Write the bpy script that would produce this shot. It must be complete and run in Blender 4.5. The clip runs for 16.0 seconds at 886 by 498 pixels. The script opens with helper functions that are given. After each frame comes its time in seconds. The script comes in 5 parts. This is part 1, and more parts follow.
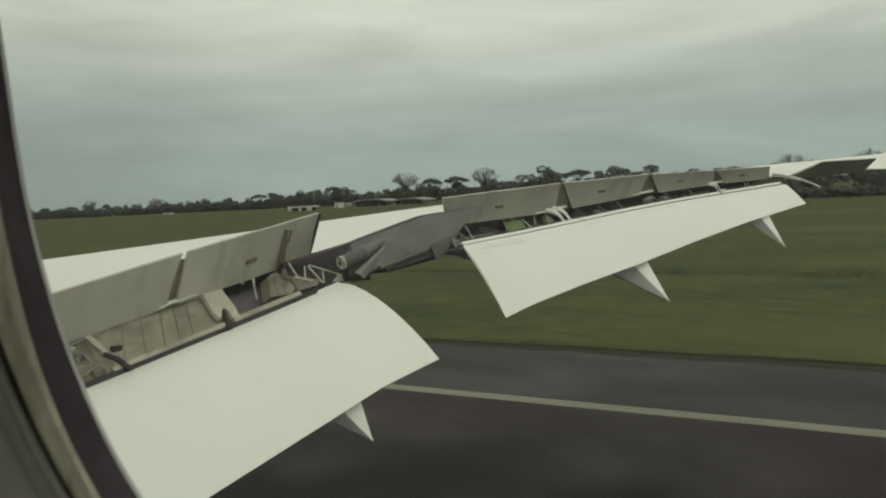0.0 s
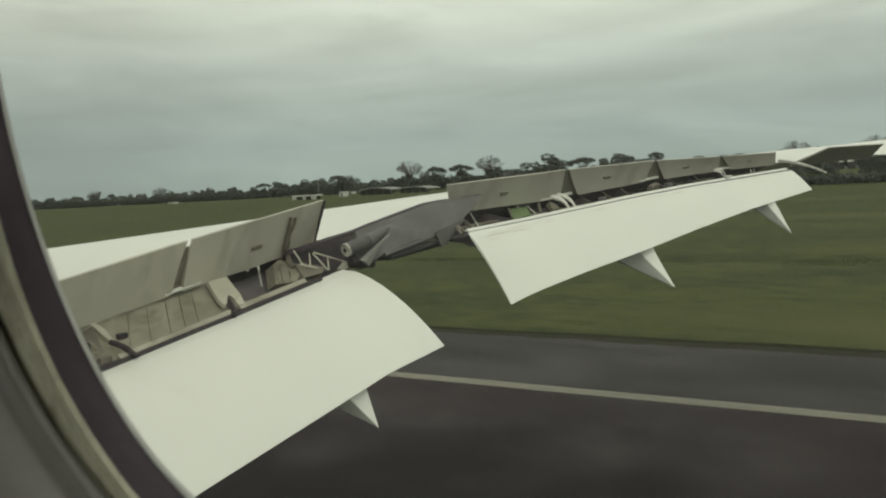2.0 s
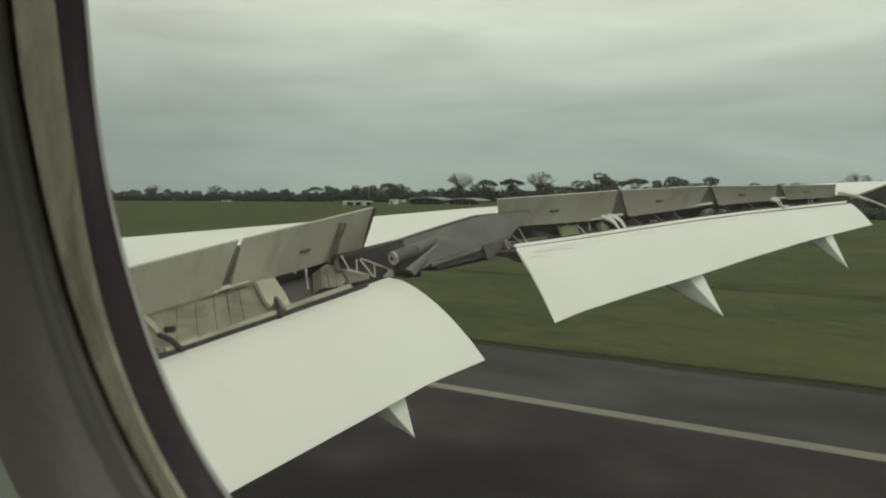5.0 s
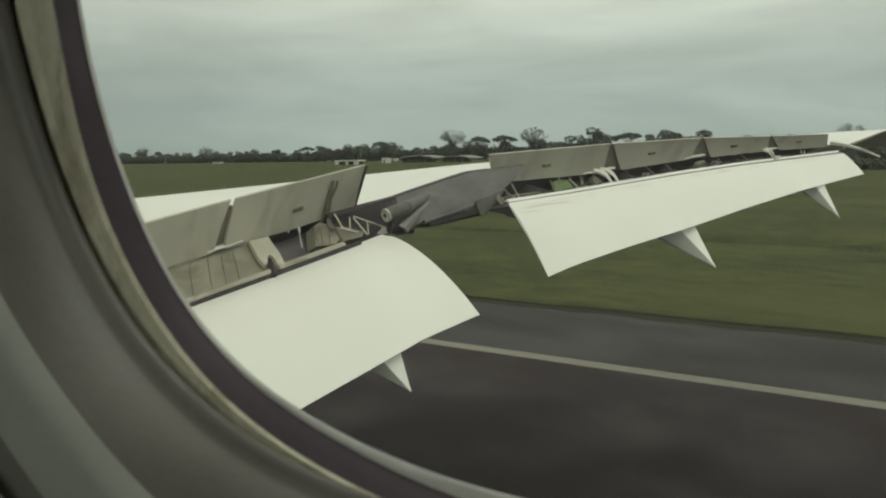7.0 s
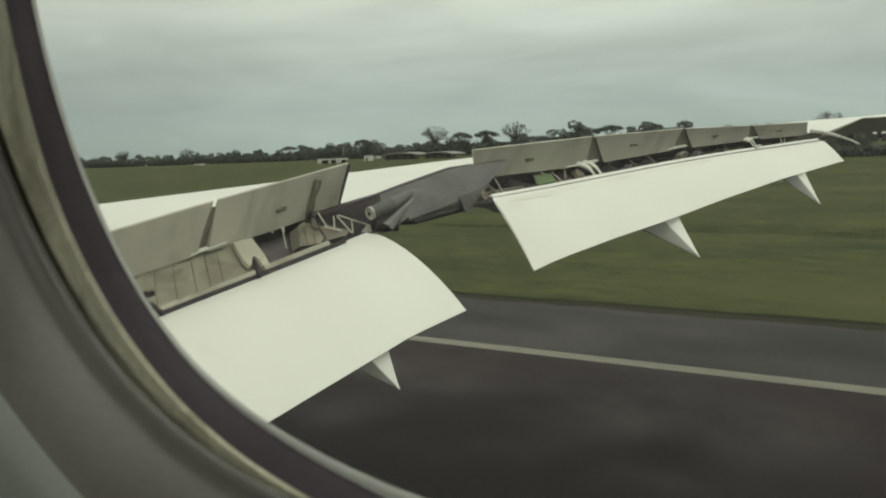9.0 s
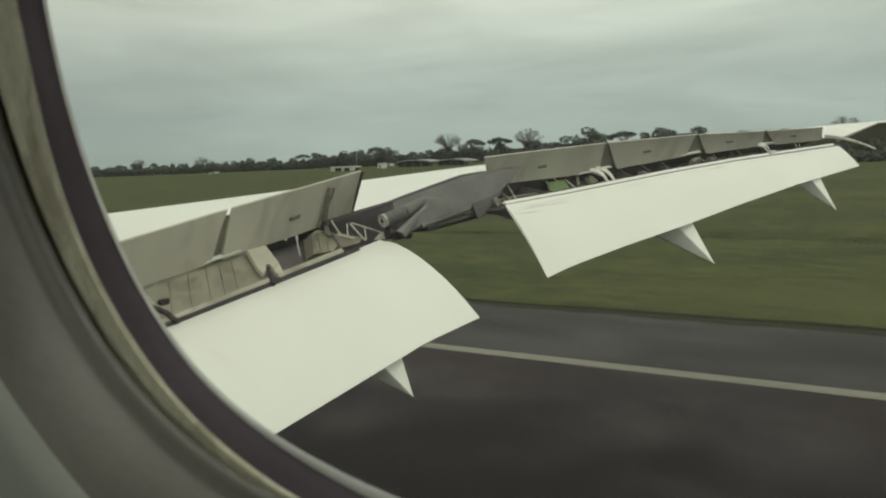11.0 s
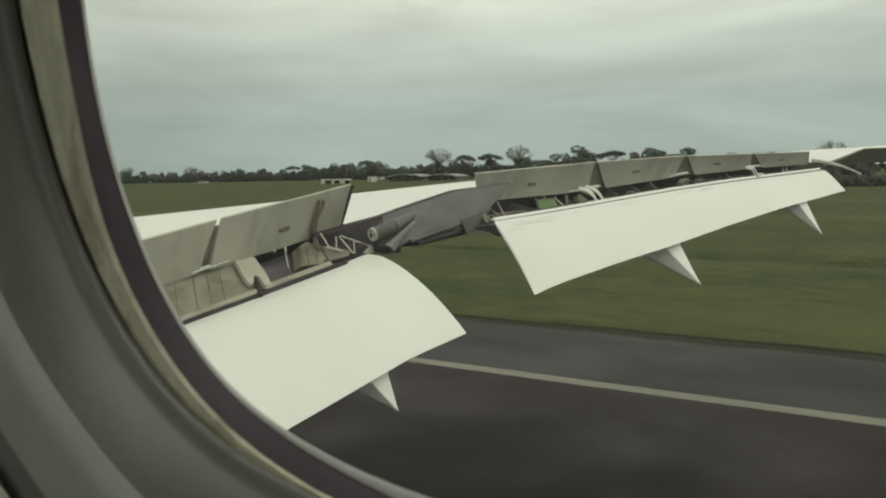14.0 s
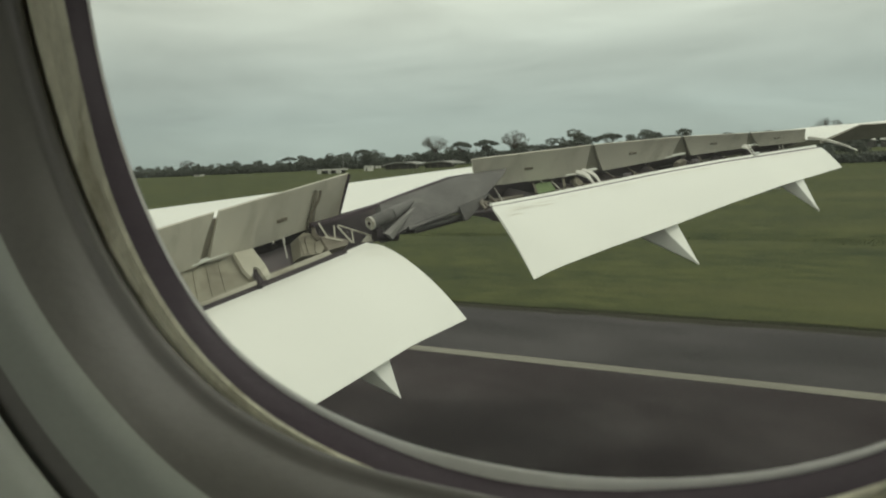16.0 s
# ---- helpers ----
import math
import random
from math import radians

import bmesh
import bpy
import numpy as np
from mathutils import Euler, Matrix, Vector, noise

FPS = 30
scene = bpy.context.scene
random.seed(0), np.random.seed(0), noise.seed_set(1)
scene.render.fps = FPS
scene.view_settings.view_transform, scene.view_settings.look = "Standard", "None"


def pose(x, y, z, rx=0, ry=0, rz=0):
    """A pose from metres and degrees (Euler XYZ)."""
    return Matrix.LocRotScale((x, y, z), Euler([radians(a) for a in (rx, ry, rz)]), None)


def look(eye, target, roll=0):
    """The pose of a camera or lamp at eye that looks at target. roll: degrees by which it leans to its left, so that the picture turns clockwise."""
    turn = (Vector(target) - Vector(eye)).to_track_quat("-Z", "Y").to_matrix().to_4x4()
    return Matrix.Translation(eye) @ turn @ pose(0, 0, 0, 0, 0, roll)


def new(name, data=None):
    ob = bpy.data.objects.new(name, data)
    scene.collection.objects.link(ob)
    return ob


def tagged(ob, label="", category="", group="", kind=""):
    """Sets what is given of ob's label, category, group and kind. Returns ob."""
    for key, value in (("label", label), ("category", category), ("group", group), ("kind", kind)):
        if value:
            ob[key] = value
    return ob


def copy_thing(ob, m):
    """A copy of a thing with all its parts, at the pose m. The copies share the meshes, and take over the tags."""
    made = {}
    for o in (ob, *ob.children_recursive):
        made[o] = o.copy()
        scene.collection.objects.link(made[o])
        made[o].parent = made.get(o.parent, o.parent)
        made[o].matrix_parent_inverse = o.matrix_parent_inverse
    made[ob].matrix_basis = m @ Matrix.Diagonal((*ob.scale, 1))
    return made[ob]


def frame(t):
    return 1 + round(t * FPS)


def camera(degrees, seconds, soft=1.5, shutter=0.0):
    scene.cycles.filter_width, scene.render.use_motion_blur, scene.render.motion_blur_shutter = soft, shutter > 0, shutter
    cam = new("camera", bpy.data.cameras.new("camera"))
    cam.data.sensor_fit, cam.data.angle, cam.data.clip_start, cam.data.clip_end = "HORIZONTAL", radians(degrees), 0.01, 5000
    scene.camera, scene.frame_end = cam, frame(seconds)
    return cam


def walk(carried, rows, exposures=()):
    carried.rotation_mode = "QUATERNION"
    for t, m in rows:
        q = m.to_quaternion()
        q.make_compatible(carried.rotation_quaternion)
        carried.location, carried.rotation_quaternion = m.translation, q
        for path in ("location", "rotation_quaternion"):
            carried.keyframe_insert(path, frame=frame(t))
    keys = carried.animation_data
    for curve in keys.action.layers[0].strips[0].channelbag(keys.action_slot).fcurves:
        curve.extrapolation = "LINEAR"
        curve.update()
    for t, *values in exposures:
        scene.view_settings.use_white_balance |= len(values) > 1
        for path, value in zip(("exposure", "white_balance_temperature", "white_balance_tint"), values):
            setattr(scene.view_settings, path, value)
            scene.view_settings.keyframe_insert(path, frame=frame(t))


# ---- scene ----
cam = camera(57.0, 16.0, soft=2.1)
# focused on the wing, so the near window rim is slightly soft
cam.data.dof.use_dof, cam.data.dof.focus_distance, cam.data.dof.aperture_fstop = True, 14.0, 38.0
EYE = 5.9
# seconds, place beside the window (x outboard, y ahead, z from the eye height), yaw, pitch, roll
PATH = [
    (0, 0.0131, 0.0120, 0.0266, -58.738, -3.461, 2.731),
    (0.5, 0.0162, 0.0129, 0.0227, -58.308, -3.371, 3.644),
    (1, 0.0207, 0.0158, 0.0068, -57.675, -4.490, 2.260),
    (1.5, 0.0245, 0.0255, -0.0056, -57.522, -6.923, 3.011),
    (2, 0.0252, 0.0240, 0.0078, -58.425, -4.260, 2.951),
    (2.5, 0.0221, 0.0230, 0.0030, -57.971, -5.222, 1.625),
    (3, 0.0225, 0.0194, 0.0067, -57.791, -5.153, 1.675),
    (3.5, 0.0240, 0.0226, 0.0038, -55.948, -4.925, 0.949),
    (4, 0.0271, 0.0295, 0.0152, -55.801, -2.307, 1.780),
    (4.5, 0.0250, 0.0297, 0.0182, -55.119, -2.347, 0.155),
    (7, 0.0093, 0.0091, -0.0052, -55.459, -6.286, 0.766),
    (7.5, 0.0158, 0.0073, 0.0013, -56.067, -5.874, 1.768),
    (8, 0.0168, 0.0132, 0.0066, -56.287, -4.757, 0.794),
    (8.5, 0.0181, 0.0203, -0.0045, -56.355, -5.850, 1.279),
    (9, 0.0206, 0.0189, -0.0053, -56.664, -6.571, 2.042),
    (11.5, 0.0148, 0.0115, -0.0025, -55.322, -5.656, 2.146),
    (12, 0.0103, 0.0094, -0.0030, -55.336, -4.951, 1.324),
    (12.5, 0.0123, 0.0071, -0.0134, -55.524, -6.759, 3.186),
    (13, 0.0079, 0.0060, -0.0099, -56.122, -6.391, 1.518),
    (13.5, 0.0019, 0.0049, -0.0022, -55.781, -6.121, 0.293),
    (14, -0.0048, -0.0015, 0.0021, -56.442, -5.017, 1.019),
    (14.5, -0.0060, -0.0051, -0.0012, -55.942, -5.902, 0.853),
    (15, -0.0064, -0.0049, 0.0012, -55.980, -5.893, 0.673),
    (15.5, -0.0063, -0.0056, -0.0007, -56.535, -6.818, 1.683),
    (16, -0.0113, -0.0049, -0.0023, -56.688, -5.920, 2.474),
]
walk(cam, [(t, pose(x, y, EYE + z, 90 + p, r, yw)) for t, x, y, z, yw, p, r in PATH],
     exposures=[(0.0, -0.22), (1.0, -0.16), (3.0, -0.09), (4.5, -0.15), (7.0, -0.03), (9.0, 0.06), (12.0, 0.01), (16.0, 0.05)])

# ---------------------------------------------------------------- world and light
world = bpy.data.worlds.new("overcast_sky")
scene.world = world
world.use_nodes = True
wn, wl = world.node_tree.nodes, world.node_tree.links
wn.clear()


def wnode(kind, **kw):
    n = wn.new(kind)
    for k, v in kw.items():
        n.inputs[k].default_value = v
    return n


w_out = wn.new("ShaderNodeOutputWorld")
w_co = wn.new("ShaderNodeTexCoord")
w_sep = wn.new("ShaderNodeSeparateXYZ")
wl.new(w_co.outputs["Generated"], w_sep.inputs[0])
w_ramp = wn.new("ShaderNodeValToRGB")
SKY = [(0.0, (0.36, 0.43, 0.405)), (0.06, (0.395, 0.465, 0.44)), (0.13, (0.525, 0.585, 0.535)),
       (0.22, (0.785, 0.83, 0.728)), (0.42, (0.775, 0.795, 0.705)), (1.0, (0.67, 0.68, 0.62))]
els = w_ramp.color_ramp.elements
els[0].position, els[0].color = SKY[0][0], (*SKY[0][1], 1)
els[1].position, els[1].color = SKY[-1][0], (*SKY[-1][1], 1)
for p_, c_ in SKY[1:-1]:
    e_ = els.new(p_)
    e_.color = (*c_, 1)
wl.new(w_sep.outputs["Z"], w_ramp.inputs[0])
w_map = wn.new("ShaderNodeMapping")
w_map.inputs["Scale"].default_value = (1.0, 1.0, 6.0)
wl.new(w_co.outputs["Generated"], w_map.inputs[0])
w_noise = wnode("ShaderNodeTexNoise", Scale=2.3, Detail=8.0, Roughness=0.56, Distortion=0.6)
wl.new(w_map.outputs[0], w_noise.inputs["Vector"])
w_cl = wn.new("ShaderNodeMapRange")
for k_, v_ in (("From Min", 0.3), ("From Max", 0.72), ("To Min", 0.83), ("To Max", 1.18)):
    w_cl.inputs[k_].default_value = v_
wl.new(w_noise.outputs[0], w_cl.inputs["Value"])
w_mul = wn.new("ShaderNodeVectorMath")
w_mul.operation = "MULTIPLY"
wl.new(w_ramp.outputs[0], w_mul.inputs[0])
wl.new(w_cl.outputs[0], w_mul.inputs[1])
w_az = wn.new("ShaderNodeMapRange")
for k_, v_ in (("From Min", -1.0), ("From Max", 0.1), ("To Min", 1.5), ("To Max", 1.0)):
    w_az.inputs[k_].default_value = v_
wl.new(w_sep.outputs["Y"], w_az.inputs["Value"])
w_mul2 = wn.new("ShaderNodeVectorMath")
w_mul2.operation = "MULTIPLY"
wl.new(w_mul.outputs[0], w_mul2.inputs[0])
wl.new(w_az.outputs[0], w_mul2.inputs[1])
w_bg = wnode("ShaderNodeBackground", Strength=0.95)
w_side = wn.new("ShaderNodeMapRange")
for k_, v_ in (("From Min", 0.70), ("From Max", 1.0), ("To Min", 1.03), ("To Max", 0.92)):
    w_side.inputs[k_].default_value = v_
wl.new(w_sep.outputs["X"], w_side.inputs["Value"])
w_mul3 = wn.new("ShaderNodeVectorMath")
w_mul3.operation = "MULTIPLY"
wl.new(w_mul2.outputs[0], w_mul3.inputs[0])
wl.new(w_side.outputs[0], w_mul3.inputs[1])
# a darker bank of cloud towards the nose
w_fore = wn.new("ShaderNodeMapRange")
w_fore.interpolation_type = "SMOOTHSTEP"
for k_, v_ in (("From Min", 0.62), ("From Max", 0.90), ("To Min", 1.0), ("To Max", 0.76)):
    w_fore.inputs[k_].default_value = v_
wl.new(w_sep.outputs["Y"], w_fore.inputs["Value"])
w_mul4 = wn.new("ShaderNodeVectorMath")
w_mul4.operation = "MULTIPLY"
wl.new(w_mul3.outputs[0], w_mul4.inputs[0])
wl.new(w_fore.outputs[0], w_mul4.inputs[1])
# thin darker wisps under the overcast
w_map2 = wn.new("ShaderNodeMapping")
w_map2.inputs["Scale"].default_value = (1.0, 1.0, 5.5)
w_map2.inputs["Location"].default_value = (3.1, 1.7, 0.4)
wl.new(w_co.outputs["Generated"], w_map2.inputs[0])
w_wisp = wnode("ShaderNodeTexNoise", Scale=5.5, Detail=9.0, Roughness=0.6, Distortion=0.9)
wl.new(w_map2.outputs[0], w_wisp.inputs["Vector"])
w_wr = wn.new("ShaderNodeMapRange")
for k_, v_ in (("From Min", 0.54), ("From Max", 0.74), ("To Min", 1.01), ("To Max", 0.92)):
    w_wr.inputs[k_].default_value = v_
wl.new(w_wisp.outputs[0], w_wr.inputs["Value"])
w_mul5 = wn.new("ShaderNodeVectorMath")
w_mul5.operation = "MULTIPLY"
wl.new(w_mul4.outputs[0], w_mul5.inputs[0])
wl.new(w_wr.outputs[0], w_mul5.inputs[1])
wl.new(w_mul5.outputs[0], w_bg.inputs["Color"])
w_sky = wn.new("ShaderNodeTexSky")
w_sky.sky_type, w_sky.sun_disc = "NISHITA", False
w_sky.sun_elevation, w_sky.sun_rotation = radians(58), radians(200)
w_bg2 = wnode("ShaderNodeBackground", Strength=0.004)
wl.new(w_sky.outputs[0], w_bg2.inputs["Color"])
w_add = wn.new("ShaderNodeAddShader")
wl.new(w_bg.outputs[0], w_add.inputs[0])
wl.new(w_bg2.outputs[0], w_add.inputs[1])
wl.new(w_add.outputs[0], w_out.inputs[0])

sun = new("sun", bpy.data.lights.new("sun", "SUN"))
sun.data.energy, sun.data.angle, sun.data.color = 0.30, radians(25), (1.0, 0.97, 0.9)
sun.matrix_world = look((0, 0, 60), (12.0, 34.0, 0))


# ---------------------------------------------------------------- materials
def material(name, c0, c1, rough=0.6, metal=0.0, scale=3.0, stretch=(1, 1, 1), fine=40.0, fine_amt=0.25,
             bump=0.1, spec=0.5, spots=None, spot_scale=1.2, spot_range=(0.56, 0.72), coat=0.0, detail=6.0, rough_var=0.1, crange=(0.32, 0.68)):
    """Two tones mixed by a coarse and a fine noise, with optional stains and a fine relief."""
    m = bpy.data.materials.new(name)
    m.use_nodes = True
    n, l = m.node_tree.nodes, m.node_tree.links
    b = n["Principled BSDF"]
    co = n.new("ShaderNodeNewGeometry")
    mp = n.new("ShaderNodeMapping")
    mp.inputs["Scale"].default_value = stretch
    l.new(co.outputs["Position"], mp.inputs[0])
    n1 = n.new("ShaderNodeTexNoise")
    n1.inputs["Scale"].default_value, n1.inputs["Detail"].default_value = scale, detail
    n2 = n.new("ShaderNodeTexNoise")
    n2.inputs["Scale"].default_value, n2.inputs["Detail"].default_value = fine, 4.0
    l.new(mp.outputs[0], n1.inputs["Vector"])
    l.new(mp.outputs[0], n2.inputs["Vector"])
    mx = n.new("ShaderNodeMix")
    mx.inputs["Factor"].default_value = fine_amt
    l.new(n1.outputs[0], mx.inputs["A"])
    l.new(n2.outputs[0], mx.inputs["B"])
    mr = n.new("ShaderNodeMapRange")
    mr.inputs["From Min"].default_value, mr.inputs["From Max"].default_value = crange
    l.new(mx.outputs["Result"], mr.inputs["Value"])
    cm = n.new("ShaderNodeMix")
    cm.data_type = "RGBA"
    cm.inputs["A"].default_value, cm.inputs["B"].default_value = (*c0, 1), (*c1, 1)
    l.new(mr.outputs[0], cm.inputs["Factor"])
    last = cm.outputs["Result"]
    if spots:
        n3 = n.new("ShaderNodeTexNoise")
        n3.inputs["Scale"].default_value, n3.inputs["Detail"].default_value = spot_scale, 7.0
        n3.inputs["Distortion"].default_value = 0.6
        l.new(mp.outputs[0], n3.inputs["Vector"])
        m3 = n.new("ShaderNodeMapRange")
        m3.inputs["From Min"].default_value, m3.inputs["From Max"].default_value = spot_range
        l.new(n3.outputs[0], m3.inputs["Value"])
        c3 = n.new("ShaderNodeMix")
        c3.data_type = "RGBA"
        c3.inputs["B"].default_value = (*spots, 1)
        l.new(m3.outputs[0], c3.inputs["Factor"])
        l.new(last, c3.inputs["A"])
        last = c3.outputs["Result"]
    l.new(last, b.inputs["Base Color"])
    rr = n.new("ShaderNodeMapRange")
    rr.inputs["To Min"].default_value, rr.inputs["To Max"].default_value = max(0.02, rough - rough_var), min(1.0, rough + rough_var)
    l.new(n1.outputs[0], rr.inputs["Value"])
    l.new(rr.outputs[0], b.inputs["Roughness"])
    b.inputs["Metallic"].default_value = metal
    b.inputs["Specular IOR Level"].default_value = spec
    b.inputs["Coat Weight"].default_value = coat
    if bump:
        bp = n.new("ShaderNodeBump")
        bp.inputs["Strength"].default_value, bp.inputs["Distance"].default_value = bump, 0.01
        l.new(n2.outputs[0], bp.inputs["Height"])
        l.new(bp.outputs[0], b.inputs["Normal"])
    return m


def add_rubber(m, colour, x_edge, x_full, most):
    """Tyre rubber worn into the asphalt, heavier towards the runway's middle."""
    n, l = m.node_tree.nodes, m.node_tree.links
    b = n["Principled BSDF"]
    base = b.inputs["Base Color"].links[0].from_socket
    g, s = n.new("ShaderNodeNewGeometry"), n.new("ShaderNodeSeparateXYZ")
    l.new(g.outputs["Position"], s.inputs[0])
    nz = n.new("ShaderNodeTexNoise")
    nz.inputs["Scale"].default_value, nz.inputs["Detail"].default_value = 0.26, 6.0
    l.new(g.outputs["Position"], nz.inputs["Vector"])
    ad = n.new("ShaderNodeMath")
    ad.operation = "MULTIPLY_ADD"
    ad.inputs[1].default_value = 18.0
    l.new(nz.outputs[0], ad.inputs[0])
    l.new(s.outputs["X"], ad.inputs[2])
    mr = n.new("ShaderNodeMapRange")
    for k, v in (("From Min", x_edge + 9.0), ("From Max", x_full + 9.0), ("To Min", 0.0), ("To Max", most)):
        mr.inputs[k].default_value = v
    l.new(ad.outputs[0], mr.inputs["Value"])
    c = n.new("ShaderNodeMix")
    c.data_type = "RGBA"
    c.inputs["B"].default_value = (*colour, 1)
    l.new(mr.outputs[0], c.inputs["Factor"])
    l.new(base, c.inputs["A"])
    l.new(c.outputs["Result"], b.inputs["Base Color"])


def leaf_material(name, c0, c1):
    m = bpy.data.materials.new(name)
    m.use_nodes = True
    n, l = m.node_tree.nodes, m.node_tree.links
    b = n["Principled BSDF"]
    g = n.new("ShaderNodeNewGeometry")
    o = n.new("ShaderNodeObjectInfo")
    ad = n.new("ShaderNodeMix")
    ad.inputs["Factor"].default_value = 0.45
    l.new(g.outputs["Random Per Island"], ad.inputs["A"])
    l.new(o.outputs["Random"], ad.inputs["B"])
    cm = n.new("ShaderNodeMix")
    cm.data_type = "RGBA"
    cm.inputs["A"].default_value, cm.inputs["B"].default_value = (*c0, 1), (*c1, 1)
    l.new(ad.outputs["Result"], cm.inputs["Factor"])
    l.new(cm.outputs["Result"], b.inputs["Base Color"])
    b.inputs["Roughness"].default_value = 0.75
    # thin leaves let part of the light through
    tr = n.new("ShaderNodeBsdfTranslucent")
    l.new(cm.outputs["Result"], tr.inputs["Color"])
    mx = n.new("ShaderNodeMixShader")
    mx.inputs["Fac"].default_value = 0.4
    l.new(b.outputs[0], mx.inputs[1])
    l.new(tr.outputs[0], mx.inputs[2])
    l.new(mx.outputs[0], n["Material Output"].inputs["Surface"])
    return m


M_WHITE = material("white_wing_paint", (0.73, 0.736, 0.682), (0.80, 0.806, 0.745), 0.42, scale=0.7, stretch=(1, 0.35, 1), fine=14,
                   fine_amt=0.2, bump=0.02, spots=(0.66, 0.65, 0.58), spot_scale=1.6, spot_range=(0.62, 0.85))
M_GREY = material("grey_underside_paint", (0.445, 0.425, 0.355), (0.555, 0.53, 0.45), 0.55, scale=1.4, stretch=(1.5, 1, 0.55), fine=18, bump=0.04,
                  spots=(0.34, 0.315, 0.255), spot_scale=1.9, spot_range=(0.50, 0.80))
# darker grey than the spoilers; on the aileron it stands for underside shade
M_WEB = material("grey_web_shade_paint", (0.17, 0.16, 0.125), (0.25, 0.235, 0.185), 0.6, scale=2.0, fine=20, bump=0.04)
M_DARKGREY = material("dark_grey_composite", (0.082, 0.079, 0.076), (0.150, 0.145, 0.138), 0.55, scale=2.6, fine=24, spec=0.3, bump=0.05,
                      spots=(0.20, 0.195, 0.18), spot_scale=2.5, spot_range=(0.6, 0.85))
# darker than the cove primer: the cavity's shade is put into the colour
M_CAVITY = material("cavity_shade_primer", (0.108, 0.094, 0.100), (0.195, 0.174, 0.176), 0.6, spec=0.3, scale=5, fine=35, bump=0.1,
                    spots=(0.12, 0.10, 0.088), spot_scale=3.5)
# for dark links; also linings and openings whose shade is put into the colour
M_DEEP = material("dark_metal_and_shade", (0.030, 0.024, 0.027), (0.052, 0.043, 0.045), 0.6, spec=0.18, scale=5, fine=35, bump=0.08, spots=(0.075, 0.062, 0.056), spot_scale=4)
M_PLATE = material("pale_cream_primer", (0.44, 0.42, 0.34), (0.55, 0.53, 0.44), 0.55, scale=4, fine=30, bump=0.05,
                   spots=(0.30, 0.27, 0.21), spot_scale=4)
M_BAY = material("stained_bay_primer", (0.17, 0.155, 0.115), (0.30, 0.28, 0.215), 0.6, scale=6, fine=40, bump=0.08,
                 spots=(0.10, 0.085, 0.066), spot_scale=5)
M_COVE = material("cream_cove_primer", (0.24, 0.226, 0.172), (0.36, 0.34, 0.265), 0.6, scale=2.5, fine=30, bump=0.05,
                  spots=(0.17, 0.152, 0.115), spot_scale=3.2, spot_range=(0.48, 0.74))
M_RAIL = material("grimy_cream_rail", (0.30, 0.285, 0.225), (0.42, 0.40, 0.325), 0.6, scale=5, stretch=(0.5, 1, 1), fine=30, bump=0.05,
                  spots=(0.20, 0.18, 0.135), spot_scale=6, spot_range=(0.5, 0.72))
M_FRAME = material("worn_light_metal_paint", (0.50, 0.49, 0.43), (0.62, 0.61, 0.55), 0.5, 0.1, scale=4, fine=40, bump=0.05,
                   spots=(0.25, 0.23, 0.19), spot_scale=5)
M_GRIME = material("brown_greasy_metal", (0.16, 0.14, 0.11), (0.26, 0.235, 0.19), 0.5, 0.3, scale=6, fine=40, bump=0.1)
M_STEEL = material("dull_steel", (0.42, 0.42, 0.40), (0.56, 0.56, 0.54), 0.38, 0.8, scale=5, fine=50, bump=0.03)
M_SCUFF = material("brown_scuff_stain", (0.58, 0.555, 0.475), (0.70, 0.68, 0.60), 0.6, scale=9, stretch=(1, 0.5, 1), fine=60, fine_amt=0.4)
# paler than the flaperon's grey: light catching its fold is put into the colour
M_FOLD = material("grey_fold_highlight", (0.155, 0.15, 0.138), (0.225, 0.218, 0.20), 0.5, scale=3, fine=30)
M_GREEN = material("green_primer", (0.135, 0.20, 0.085), (0.18, 0.25, 0.11), 0.6, scale=6, fine=40)
M_RUBBER = material("black_rubber_seal", (0.040, 0.026, 0.034), (0.060, 0.044, 0.052), 0.6, scale=30, fine=300, bump=0.05)
M_RIM = material("pale_window_rim", (0.56, 0.56, 0.51), (0.70, 0.70, 0.64), 0.5, scale=25, fine=300, bump=0.04)
M_TAN = material("tan_gasket", (0.47, 0.455, 0.335), (0.68, 0.655, 0.49), 0.75, scale=60, stretch=(1, 1, 0.5), fine=420, fine_amt=0.4, bump=0.2,
                 spots=(0.31, 0.285, 0.19), spot_scale=110, spot_range=(0.5, 0.75))
# darker copy of the cabin plastic: the groove's shade is in the colour
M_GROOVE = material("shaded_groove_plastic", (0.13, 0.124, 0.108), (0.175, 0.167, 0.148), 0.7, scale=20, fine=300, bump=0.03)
M_BEZEL = material("dark_grey_bezel", (0.094, 0.088, 0.075), (0.122, 0.114, 0.098), 0.5, scale=20, fine=400, bump=0.03)
M_PANEL = material("grey_cabin_plastic", (0.262, 0.276, 0.235), (0.305, 0.319, 0.272), 0.5, scale=12, fine=500, bump=0.03)
M_CABIN = material("dim_cabin_lining", (0.30, 0.29, 0.27), (0.36, 0.35, 0.33), 0.8, scale=3, fine=60)
M_CARPET = material("dark_cabin_carpet", (0.03, 0.03, 0.04), (0.06, 0.06, 0.07), 0.95, scale=10, fine=300, bump=0.3)
